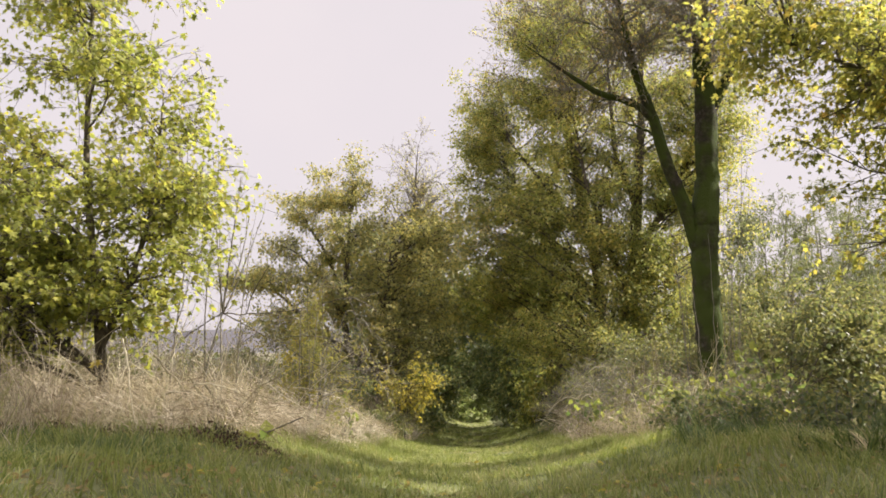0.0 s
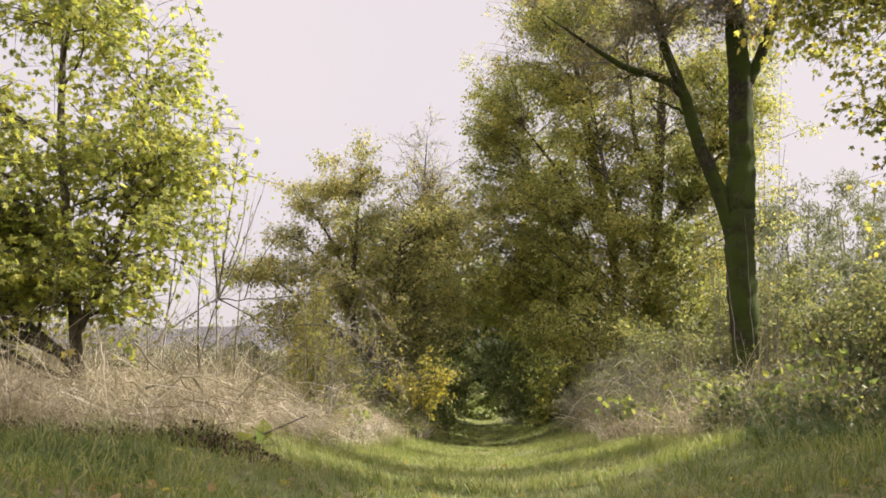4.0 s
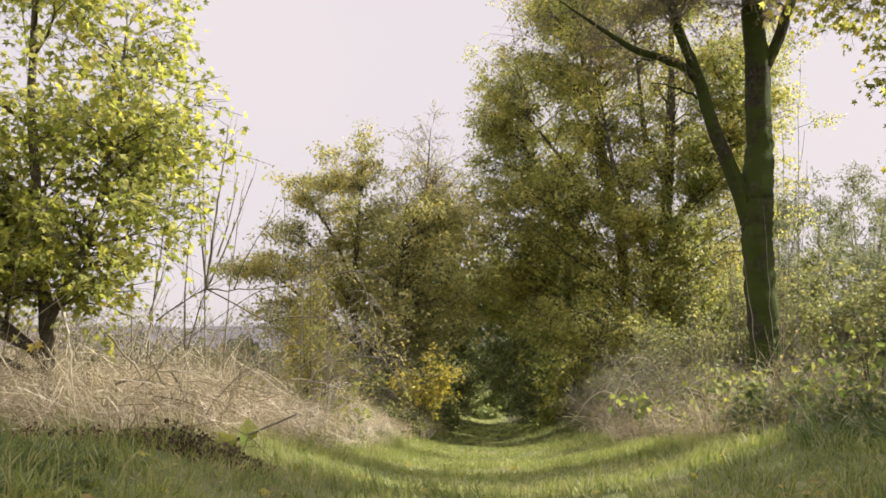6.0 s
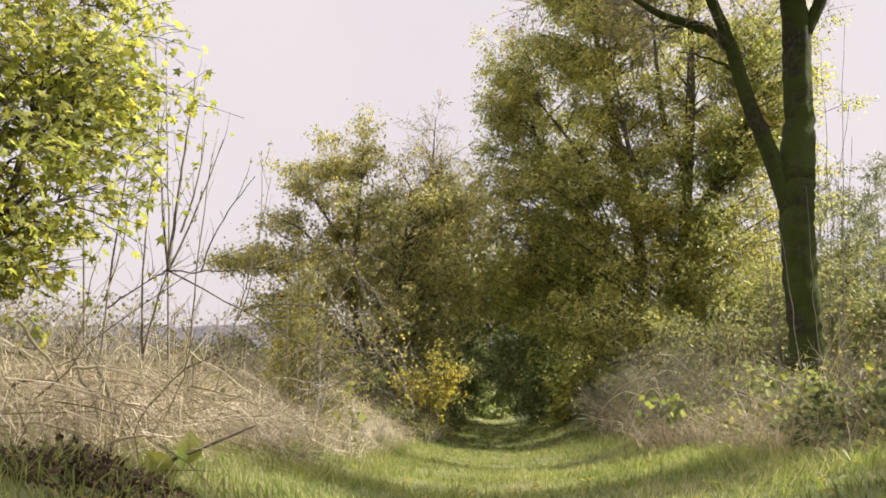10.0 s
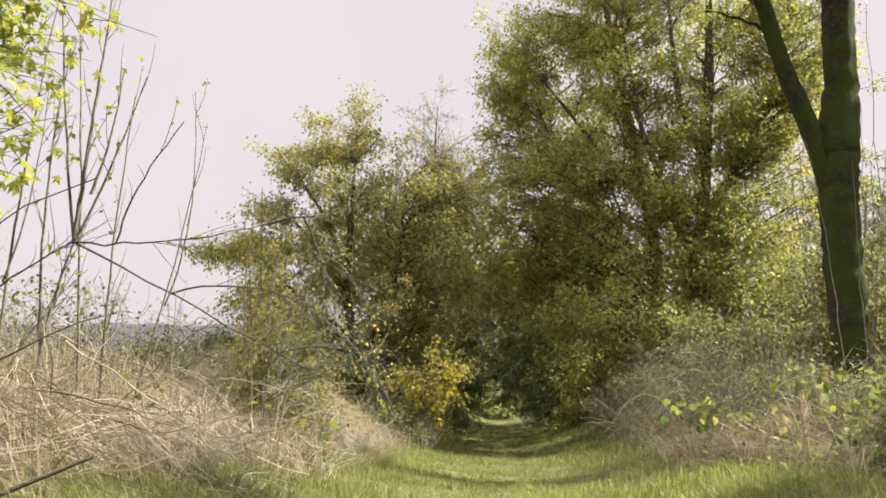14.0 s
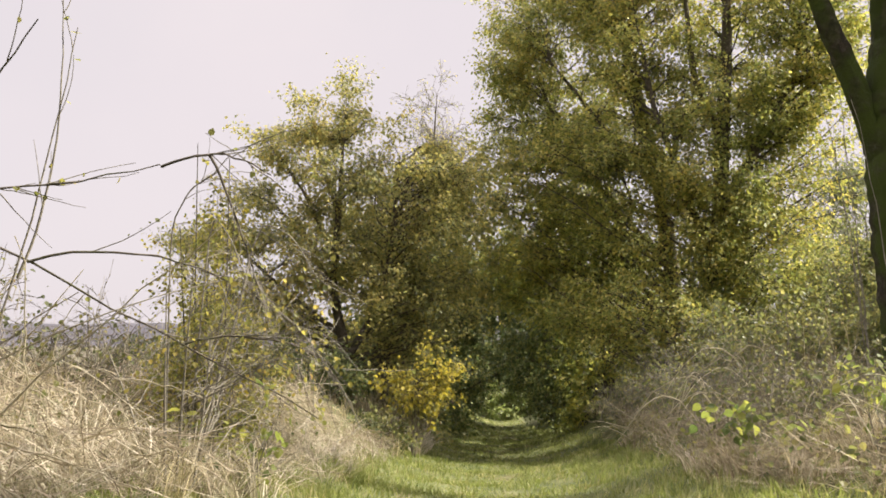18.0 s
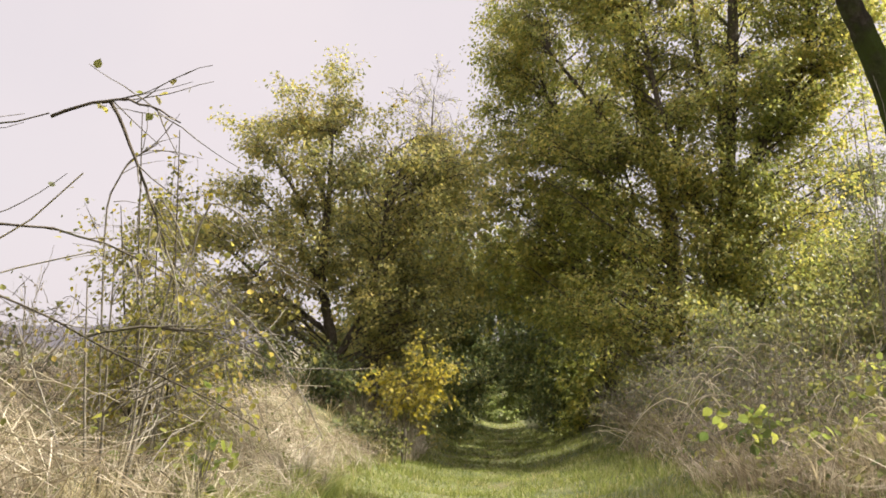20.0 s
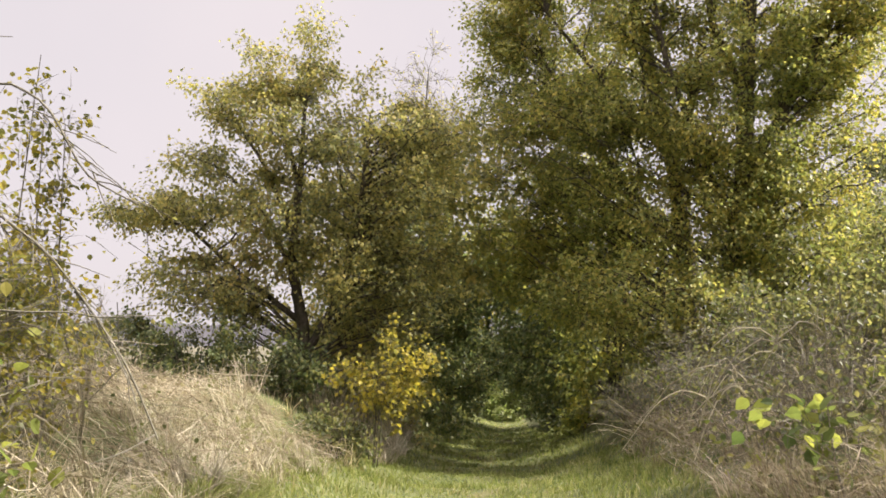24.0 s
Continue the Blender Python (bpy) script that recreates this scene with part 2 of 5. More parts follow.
LEAF = {
    "oval": (np.array([[0, 0, 0], [0.36, 0.48, 0.06], [0, 1, -0.06], [-0.36, 0.48, 0.06]]), np.array([[0, 1, 2], [0, 2, 3]])),
    "broad": (np.array([[0, 0, 0], [0.34, 0.2, 0.05], [0.4, 0.55, 0.06], [0, 1.02, -0.1], [-0.4, 0.55, 0.06], [-0.34, 0.2, 0.05]]),
              np.array([[0, 1, 2], [0, 2, 3], [0, 3, 4], [0, 4, 5]])),
    "maple": (np.array([[0, 0.34, 0.03], [0, 0.04, 0], [0.40, 0.04, -0.04], [0.22, 0.29, 0.03], [0.57, 0.60, -0.09], [0.19, 0.57, 0.03], [0, 1.0, -0.12],
                        [-0.19, 0.57, 0.03], [-0.57, 0.60, -0.09], [-0.22, 0.29, 0.03], [-0.40, 0.04, -0.04]]),
              np.array([[0, k, k + 1] for k in range(1, 10)] + [[0, 10, 1]])),
    "slim": (np.array([[0, 0, 0], [0.14, 0.4, 0.03], [0, 1, -0.04], [-0.14, 0.4, 0.03]]), np.array([[0, 1, 2], [0, 2, 3]])),
}


def leaves(kind, pos, along, normal, size):
    v, f = LEAF[kind]
    y = unit(along)
    x = unit(np.cross(y, normal))
    z = np.cross(x, y)
    w = (pos[:, None] + size[:, None, None] * (v[None, :, 0:1] * x[:, None] + v[None, :, 1:2] * y[:, None] + v[None, :, 2:3] * z[:, None]))
    faces = (f[None] + (np.arange(len(pos)) * len(v))[:, None, None]).reshape(-1, 3)
    return w.reshape(-1, 3), faces


def blades(pos, height, width, lean, face=None, curl=1.8):
    """Grass blades: strips of three steps that bend over along lean (N x 2, in heights)."""
    n = len(pos)
    a = rng.uniform(0, np.pi, n) if face is None else face
    side = np.stack([np.cos(a), np.sin(a), np.zeros(n)], 1)
    s = np.array([0, 0.38, 0.72, 1.0])
    bend = s ** curl
    rise = s - 0.42 * np.clip(np.linalg.norm(lean, axis=1), 0, 1.9)[:, None] * s ** 2
    mid = pos[:, None] + height[:, None, None] * np.concatenate([lean[:, None] * bend[None, :, None], rise[:, :, None]], 2)
    w = width[:, None] * np.array([0.5, 0.45, 0.3])[None]
    lo = mid[:, :3] - side[:, None] * w[:, :, None]
    hi = mid[:, :3] + side[:, None] * w[:, :, None]
    v = np.concatenate([lo, hi, mid[:, 3:]], 1)
    q = np.array([[0, 3, 4, 1], [1, 4, 5, 2]])
    tr = np.array([[2, 5, 6]])
    off = (np.arange(n) * 7)[:, None, None]
    return v.reshape(-1, 3), (q[None] + off).reshape(-1, 4), (tr[None] + off).reshape(-1, 3)


def straws(pos, way, length, width):
    """Broken dry stems lying about: thin flat strips with one kink."""
    n = len(pos)
    way = unit(way)
    side = unit(np.cross(way, rng.normal(0, 1, (n, 3)))) * (0.5 * width)[:, None]
    mid = pos + way * (0.5 * length)[:, None]
    end = mid + unit(way + rng.normal(0, 0.22, (n, 3))) * (0.5 * length)[:, None]
    v = np.stack([pos - side, pos + side, mid - side, mid + side, end - 0.4 * side, end + 0.4 * side], 1)
    f = np.array([[0, 1, 3, 2], [2, 3, 5, 4]])
    return v.reshape(-1, 3), (f[None] + (np.arange(n) * 6)[:, None, None]).reshape(-1, 4)


def joined(chunks):
    """Several (verts, faces...) joined: returns verts and a list of face arrays."""
    vs, fs, n = [], [], 0
    for v, *ff in chunks:
        vs.append(v)
        fs += [f + n for f in ff]
        n += len(v)
    by = {}
    for f in fs:
        by.setdefault(f.shape[1], []).append(f)
    return np.concatenate(vs), [np.concatenate(x) for x in by.values()]


def thing(name, at, label, category, group="", kind=""):
    ob = new(name)
    ob.empty_display_size = 0.2
    ob.location = at
    return tagged(ob, label, category, group, kind)


def part(name, chunks, material, parent, label="", smooth=False, kind=""):
    """One mesh object under a thing; the places are the world's."""
    v, f = joined(chunks)
    at = np.array(parent.location) + (np.array(parent.parent.location) if parent.parent else 0)
    ob = new(name, mesh_of(name, v - at, f, material, smooth))
    ob.parent = parent
    return tagged(ob, label, kind=kind)


def stuff(name, chunks, material, label, category):
    v, f = joined(chunks)
    return tagged(new(name, mesh_of(name, v, f, material)), label, category, kind="stuff")


# ---- the lie of the land ----
def centre_x(y):
    return np.interp(y, [-20, 0, 9, 15, 23, 30, 50, 80], [0.0, 0.1, 0.25, 0.45, 0.85, 1.0, 2.1, 3.5])


def lane_z(y):
    y = np.asarray(y, dtype=float)
    out = 0
    for dy in (-1.5, 0, 1.5):
        out = out + np.interp(y + dy, [-40, 0, 4, 8.5, 15.5, 22.7, 30, 50, 62, 90], [0.3, -0.04, -0.3, -0.74, -1.68, -2.4, -3.0, -4.7, -5.2, -5.2])
    return out / 3


def ground_z(x, y):
    x, y = np.asarray(x, dtype=float), np.asarray(y, dtype=float)
    d = x - centre_x(y)
    a = np.abs(d)
    c = lane_z(y)
    lane = c + 0.32 * (np.minimum(a, 2.0) / 2.0) ** 2
    left = np.interp(y, [-40, 0, 5, 9, 13, 17, 26, 60, 300], [0.2, -0.02, -0.06, -0.1, -0.28, -0.62, -0.95, -1.6, -2.0])
    right = np.interp(y, [-40, 0, 5, 12, 16, 28, 60, 300], [0.2, -0.05, -0.25, -0.48, -0.4, -0.9, -1.9, -2.0])
    high = np.maximum(np.where(d < 0, left, right), lane)
    s = np.clip((a - 1.8) / np.where(d < 0, 2.4, 3.0), 0, 1)
    s = s * s * (3 - 2 * s)
    z = lane * (1 - s) + high * s
    z = z + 0.03 * np.sin(1.7 * x + 0.6 * y) + 0.025 * np.sin(2.9 * y - 1.1 * x + 1) + 0.012 * np.sin(6.1 * x) * np.sin(5.3 * y)
    far = np.clip((np.hypot(x, y - 20) - 60) / 300, 0, 1)
    return z * (1 - far) - 1.8 * far


def spread(lo, hi, n):
    g = np.linspace(0, 1, n)
    return lo * (hi / lo) ** g


gx = np.concatenate([-spread(10.2, 4000, 34)[::-1], np.arange(-10, 10.01, 0.16), spread(10.2, 4000, 34)])
gy = np.concatenate([-spread(3.2, 4000, 22)[::-1], np.arange(-3, 56, 0.2), spread(56.3, 4000, 34)])
GX, GY = np.meshgrid(gx, gy)
gv = np.stack([GX, GY, ground_z(GX, GY)], -1).reshape(-1, 3)
gi = np.arange(len(gv)).reshape(GX.shape)
gf = np.stack([gi[:-1, :-1], gi[:-1, 1:], gi[1:, 1:], gi[1:, :-1]], -1).reshape(-1, 4)
turf = mesh_of("ground", gv, [gf], M_GROUND, True)
turf.materials.append(M_STUBBLE)
mid_x = gv[gf].mean(axis=1)[:, 0]
turf.polygons.foreach_set("material_index", (mid_x < -7.5 + 0.4 * np.sin(np.arange(len(gf)) * 1.7)).astype(np.int32))
ground = tagged(new("ground", turf), "grassy ground with a sunken lane between low banks", "ground", kind="structure")


def on_ground(x, y, sink=0.0):
    return np.stack([x, y, ground_z(x, y) - sink], 1)


# ---- woody plants ----
def in_lobes(lobes, n):
    """n points in a union of ellipsoids (x, y, z, rx, ry, rz, weight), more of them towards the outside."""
    lo = np.array([l[:6] for l in lobes], dtype=float)
    w = np.array([l[6] if len(l) > 6 else l[3] * l[4] * l[5] for l in lobes], dtype=float)
    i = rng.choice(len(lo), n, p=w / w.sum())
    v = unit(rng.normal(0, 1, (n, 3))) * rng.uniform(0.25, 1, (n, 1)) ** 0.5
    return lo[i, :3] + v * lo[i, 3:6]


def woody(name, label, category, base, trunks, lobes, limbs, boughs, twigs, leaf_count, leaf, size, leaf_mat, bark=None, group="",
          bough_len=0.9, twig_len=0.4, limb_r=0.05, lift=0.35, bark_label="", droop=0.2, twig_r=0.006, flush=0.05, leaf_parts=0, twig_mat=None, twig_show=1.0, wild=0.75, layer=1.0):
    """A tree or shrub. trunks: lists of (x, y, z, radius) from the ground up; limbs grow from them into the lobes, then boughs, twigs and leaves."""
    bark = bark or M_BARK
    bx, by = base
    ob = thing(name, (bx, by, float(ground_z(bx, by)) - 0.03), label, category, group)
    joints, jr = [], []
    for i, tk in enumerate(trunks):
        pts = np.array(tk, dtype=float)
        k = max(8, int(np.linalg.norm(pts[-1, :3] - pts[0, :3]) / 0.14))
        s = np.linspace(0, len(pts) - 1, k)
        fine = np.stack([np.interp(s, np.arange(len(pts)), pts[:, j]) for j in range(4)], 1)
        for _ in range(2):
            fine[1:-1] = (fine[:-2] + 2 * fine[1:-1] + fine[2:]) / 4
        r = fine[:, 3] * (1 + 0.018 * np.sin(s * 2.3 + i) + rng.normal(0, 0.012, k))
        if i == 0:
            r[:3] *= np.array([1.35, 1.15, 1.05])
        p = fine[:, :3] + rng.normal(0, 0.05, (k, 3)) * fine[:, 3:4] * np.array([1, 1, 0])
        sides = 14 if r.max() > 0.12 else 8
        if r.max() > 0.12:
            sides = 26
        tv, tf = tubes(p[None], r[None], sides)
        if r.max() > 0.12:
            core = np.repeat(p, sides, axis=0)
            ang = np.tile(np.arange(sides), k) * (2 * np.pi / sides)
            hz = core[:, 2]
            knob = 0.05 * np.sin(3 * ang + 1.1 * hz) + 0.04 * np.sin(7 * ang - 0.8 * hz + 1) + 0.03 * np.sin(2 * ang + 1.3 * hz) + 0.03 * np.sin(11 * ang + 2.3 * hz)
            tv = core + (tv - core) * (1 + knob + rng.normal(0, 0.012, len(core)))[:, None]
        part("trunk" if i == 0 else "stem", [(tv, tf)], bark, ob, bark_label if i == 0 else "", True)
        joints.append(p)
        jr.append(r)
    joints, jr = np.concatenate(joints), np.concatenate(jr)
    end = in_lobes(lobes, limbs)
    pick = np.argmin(np.linalg.norm(end[:, None] - joints[None], axis=2) + 2.2 * np.maximum(0, joints[None, :, 2] - end[:, None, 2] + lift * np.linalg.norm(end[:, None, :2] - joints[None, :, :2], axis=2)), axis=1)
    start = joints[pick]
    mid = start * 0.5 + end * 0.5 + np.stack([np.zeros(limbs), np.zeros(limbs), 0.14 * np.linalg.norm(end - start, axis=1)], 1)
    mid = mid + rng.normal(0, 0.13, (limbs, 3)) * np.linalg.norm(end - start, axis=1)[:, None]
    lp = curve_points(start, mid, end, 9, 0.018)
    r0 = np.minimum(limb_r * rng.uniform(0.6, 1.2, limbs), 0.7 * jr[pick])
    lr = r0[:, None] * np.linspace(1, 0.22, 9)[None]
    order = np.argsort(-r0)
    for j in order[:min(14, limbs)]:
        part("branch", [tubes(lp[j:j + 1], lr[j:j + 1], 7)], bark, ob, "", True)
    chunks = []
    rest = order[min(14, limbs):]
    if len(rest):
        chunks.append(tubes(lp[rest][:, ::2], lr[rest][:, ::2], 4))
    # boughs
    i = rng.integers(0, limbs, boughs)
    k = rng.integers(3, 9, boughs)
    a = lp[i, k]
    out = unit((unit(lp[i, 8] - lp[i, 3]) + rng.normal(0, wild, (boughs, 3))) * np.array([1, 1, layer]))
    length = bough_len * rng.uniform(0.4, 1.2, boughs)
    c = a + out * length[:, None]
    b = (a + c) / 2 + np.array([0, 0, 0.12]) * length[:, None]
    bp = curve_points(a, b, c, 6, 0.010)
    chunks.append(tubes(bp[:, [0, 2, 3, 5]], np.minimum(lr[i, k] * 0.6, 0.03)[:, None] * np.linspace(1, 0.3, 4)[None], 3))
    # twigs
    i = rng.integers(0, boughs, twigs)
    k = rng.integers(1, 6, twigs)
    a = bp[i, k]
    out = unit((unit(bp[i, 5] - bp[i, 0]) + rng.normal(0, wild + 0.05, (twigs, 3))) * np.array([1, 1, layer]) - np.array([0, 0, droop]))
    length = twig_len * rng.uniform(0.4, 1.3, twigs)
    c = a + out * length[:, None]
    b = (a + c) / 2 + np.array([0, 0, 0.1]) * length[:, None]
    tp = curve_points(a, b, c, 4, 0.012)
    shown = int(twigs * twig_show)
    chunks.append(tubes(tp[:shown, [0, 1, 3]], np.full((shown, 1), twig_r) * np.linspace(1, 0.4, 3)[None], 3))
    part("brushwood", chunks, twig_mat or (bark if bark is M_TWIG else M_BARK), ob, kind="stuff")
    if leaf_count:
        i = rng.integers(0, twigs, leaf_count)
        s = rng.uniform(0.15, 1.05, leaf_count)[:, None]
        at = tp[i, 0] * (1 - s) + tp[i, 3] * s + rng.normal(0, flush, (leaf_count, 3))
        run = unit(tp[i, 3] - tp[i, 0])
        along = run * 0.55 + rng.normal(0, 0.5, (leaf_count, 3)) - np.array([0, 0, 0.55])
        nor = run * np.array([0.5, 0.5, 0]) + rng.normal(0, 0.55, (leaf_count, 3)) + np.array([0, 0, 0.75])
        sz = size * rng.uniform(0.6, 1.2, leaf_count)
        k = leaf_parts
        part("crown", [leaves(leaf, at[k:], along[k:], nor[k:], sz[k:])], leaf_mat, ob, kind="stuff")
        if k:
            single_leaves(ob, leaf, at[:k], along[:k], nor[:k], sz[:k], leaf_mat)
    return ob


def single_leaves(ob, leaf, at, along, nor, sz, material):
    """Leaves that can be told apart, each an object on one shared mesh."""
    v, f = LEAF[leaf]
    me = mesh_of("leaf", v, [f], material)
    foot = np.array(ob.location)
    y = unit(along)
    x = unit(np.cross(y, nor))
    z = np.cross(x, y)
    for j in range(len(at)):
        lf = new("leaf", me)
        lf.parent = ob
        m = Matrix((x[j], y[j], z[j])).transposed().to_4x4() @ Matrix.Diagonal((*([float(sz[j])] * 3), 1))
        m.translation = at[j] - foot
        lf.matrix_basis = m


def g(x, y):
    return float(ground_z(x, y))


def clump(base, n, height, splay, r, top=None):
    """Stems of a many-stemmed shrub from one foot."""
    bx, by = base
    z = g(bx, by)
    out = []
    for j in range(n):
        a = rng.uniform(0, 2 * math.pi)
        q = rng.uniform(0.3, 1) * splay
        h = height * rng.uniform(0.65, 1.05)
        fx, fy = bx + 0.12 * math.cos(a), by + 0.12 * math.sin(a)
        out.append([(fx, fy, z - 0.05, r), (fx + 0.35 * q * math.cos(a), fy + 0.35 * q * math.sin(a), z + 0.5 * h, r * 0.7), (bx + q * math.cos(a), by + q * math.sin(a), z + h, r * 0.3)])
    return out


# ---- trees, left side ----
woody("maple_tree", "young maple tree with yellow-green autumn leaves on the grassy bank", "tree", (-3.6, 8.15),
      [[(-3.6, 8.15, g(-3.6, 8.15) - 0.1, 0.066), (-3.66, 8.15, 0.35, 0.056), (-3.8, 8.2, 1.2, 0.046), (-4.05, 8.3, 2.6, 0.036), (-4.1, 8.3, 4.9, 0.015)],
       [(-3.66, 8.15, 0.3, 0.05), (-4.2, 8.1, 0.75, 0.04), (-4.9, 8.1, 1.7, 0.03), (-5.2, 8.2, 3.2, 0.012)],
       [(-3.72, 8.16, 0.55, 0.045), (-3.5, 8.3, 1.2, 0.035), (-3.3, 8.4, 2.2, 0.025), (-3.25, 8.4, 3.4, 0.01)]],
      [(-4.3, 8.3, 2.9, 1.4, 1.4, 2.1, 5.5), (-3.3, 8.2, 1.75, 0.85, 0.9, 0.75, 2.6), (-4.7, 8.0, 1.15, 1.3, 1.0, 0.55, 3.0), (-3.7, 8.0, 1.1, 0.7, 0.7, 0.4, 1.3), (-4.2, 8.3, 4.9, 1.0, 1.1, 1.2), (-5.7, 8.4, 2.2, 1.2, 1.2, 1.6), (-3.2, 8.3, 3.0, 0.6, 0.7, 0.75, 1.0), (-2.95, 8.2, 2.15, 0.55, 0.6, 0.35, 0.8)],
      130, 1100, 4800, 23000, "maple", 0.077, M_MAPLE, bough_len=0.65, twig_len=0.34, limb_r=0.025, twig_r=0.004, leaf_parts=280, layer=0.55, droop=0.1)
woody("hedge_sapling", "slender sapling with sparse yellowing leaves at the lane's edge", "sapling", (-2.15, 12.8),
      clump((-2.2, 12.8), 5, 2.7, 0.35, 0.011),
      [(-2.15, 12.8, -0.15, 0.5, 0.5, 0.7), (-2.2, 12.8, 0.8, 0.28, 0.3, 0.75, 0.09)], 40, 220, 900, 6000, "broad", 0.036, M_HEDGE, M_BARK, twig_mat=M_TWIG, bough_len=0.3, twig_len=0.2, limb_r=0.007, lift=0.8, twig_r=0.0025, leaf_parts=120, wild=0.6)
woody("yellow_sapling", "slender sapling with yellow leaves in the dry grass", "sapling", (-2.65, 14.3),
      clump((-2.65, 14.3), 3, 3.0, 0.16, 0.009), [(-2.65, 14.3, 1.3, 0.25, 0.25, 0.8, 0.06), (-2.6, 14.3, 0.1, 0.4, 0.4, 0.6)], 34, 130, 520, 1700, "broad", 0.05, M_YELLOW, M_TWIG, bough_len=0.25, twig_len=0.18, limb_r=0.006, lift=1.2, twig_r=0.003)
woody("arching_shrub", "half-bare shrub with arching grey-brown twigs over the lane's edge", "shrub", (-2.0, 11.6),
      clump((-2.0, 11.6), 5, 1.6, 0.7, 0.011), [(-1.2, 11.0, 0.35, 0.7, 0.5, 0.55), (-0.8, 10.9, 0.2, 0.45, 0.4, 0.4), (-1.85, 12.6, 0.05, 0.65, 0.6, 0.75, 0.6)], 30, 130, 320, 900, "broad", 0.034, M_HEDGE, M_TWIG, twig_mat=M_TWIG, bough_len=0.5, twig_len=0.32, limb_r=0.008, lift=0.3, droop=0.7, twig_r=0.003, wild=0.55)
woody("field_maple_tree", "spreading field maple with dull green and ochre leaves", "tree", (-2.9, 24.4),
      [[(-2.9, 24.4, g(-2.9, 24.4) - 0.1, 0.15), (-2.95, 24.4, 0.2, 0.125), (-3.25, 24.4, 1.6, 0.10), (-3.1, 24.4, 4.0, 0.06), (-3.0, 24.4, 6.1, 0.006)],
       [(-2.9, 24.4, -0.2, 0.09), (-2.3, 24.3, 0.8, 0.08), (-1.85, 24.2, 2.2, 0.06), (-1.6, 24.2, 4.8, 0.02)],
       [(-3.0, 24.4, 0.4, 0.07), (-4.4, 24.3, 1.5, 0.05), (-5.4, 24.2, 2.4, 0.035), (-6.9, 24.2, 2.85, 0.008)],
       [(-3.2, 24.4, 1.4, 0.06), (-3.9, 24.4, 2.8, 0.045), (-4.8, 24.4, 3.7, 0.03), (-5.9, 24.4, 4.15, 0.008)],
       [(-3.2, 24.4, 2.2, 0.055), (-3.9, 24.4, 3.8, 0.045), (-4.6, 24.4, 4.8, 0.025), (-5.1, 24.4, 5.4, 0.005)],
       [(-3.15, 24.4, 3.4, 0.05), (-3.6, 24.4, 4.8, 0.03), (-4.0, 24.4, 6.2, 0.005)]],
      [(-6.5, 24.3, 2.75, 0.7, 0.9, 0.28, 0.7), (-5.5, 24.3, 2.8, 1.0, 1.2, 0.5, 1.5), (-6.1, 24.2, 1.6, 0.75, 1.0, 0.3, 0.9), (-5.1, 24.0, 1.25, 1.1, 1.2, 0.5, 1.7), (-5.4, 24.4, 4.05, 0.6, 0.8, 0.25, 0.4),
       (-4.5, 24.4, 3.9, 0.9, 1.1, 0.6), (-5.0, 24.4, 5.4, 0.5, 0.7, 0.4), (-4.3, 24.4, 5.2, 0.7, 0.8, 0.6), (-4.0, 24.4, 6.4, 0.3, 0.3, 0.65, 0.12), (-3.0, 24.4, 6.4, 0.45, 0.5, 0.8, 0.3), (-2.3, 24.4, 5.7, 0.6, 0.7, 0.55), (-3.6, 24.4, 5.6, 0.7, 0.8, 0.5), (-2.7, 24.4, 5.2, 0.8, 0.8, 0.6),
       (-3.3, 24.4, 4.4, 1.2, 1.5, 1.1), (-3.4, 24.4, 2.4, 1.5, 1.7, 1.1), (-1.5, 24.2, 3.8, 1.2, 1.5, 1.2), (-0.8, 24.4, 2.6, 1.1, 1.5, 1.3), (-1.7, 24.0, 1.2, 1.3, 1.4, 1.0), (-3.9, 23.9, 0.9, 1.6, 1.2, 0.45), (-0.7, 24.6, 0.9, 0.9, 1.2, 0.9), (-0.3, 25.2, 4.2, 0.8, 1.2, 1.4)],
      280, 2300, 8600, 56000, "oval", 0.092, M_FIELD, twig_show=0.5, bough_len=0.6, twig_len=0.3, limb_r=0.024, lift=0.5, flush=0.10, layer=0.5)
woody("yellow_shrub", "small shrub with bright yellow autumn leaves", "shrub", (-1.1, 21.4),
      clump((-1.1, 21.4), 5, 1.7, 0.6, 0.013), [(-0.2, 21.0, -0.3, 0.4, 0.4, 0.2), (-0.75, 21.0, -0.85, 0.6, 0.45, 0.22), (-0.15, 21.1, 0.02, 0.2, 0.3, 0.16), (-0.95, 21.3, -0.35, 0.6, 0.45, 0.22), (-1.5, 21.4, -0.7, 0.4, 0.4, 0.25), (-0.7, 21.2, 0.1, 0.35, 0.35, 0.18)], 44, 200, 700, 1350, "maple", 0.085, M_YELLOW, bough_len=0.28, twig_len=0.2, limb_r=0.012, twig_r=0.003)
woody("low_shrub", "dark low shrub at the foot of the hedge", "shrub", (-1.6, 20.5),
      clump((-1.6, 20.5), 6, 0.9, 0.6, 0.014), [(-1.5, 20.4, -1.4, 0.5, 0.5, 0.38)], 24, 90, 350, 1800, "broad", 0.06, M_SHRUB, bough_len=0.3, twig_len=0.2, limb_r=0.01, twig_r=0.003)
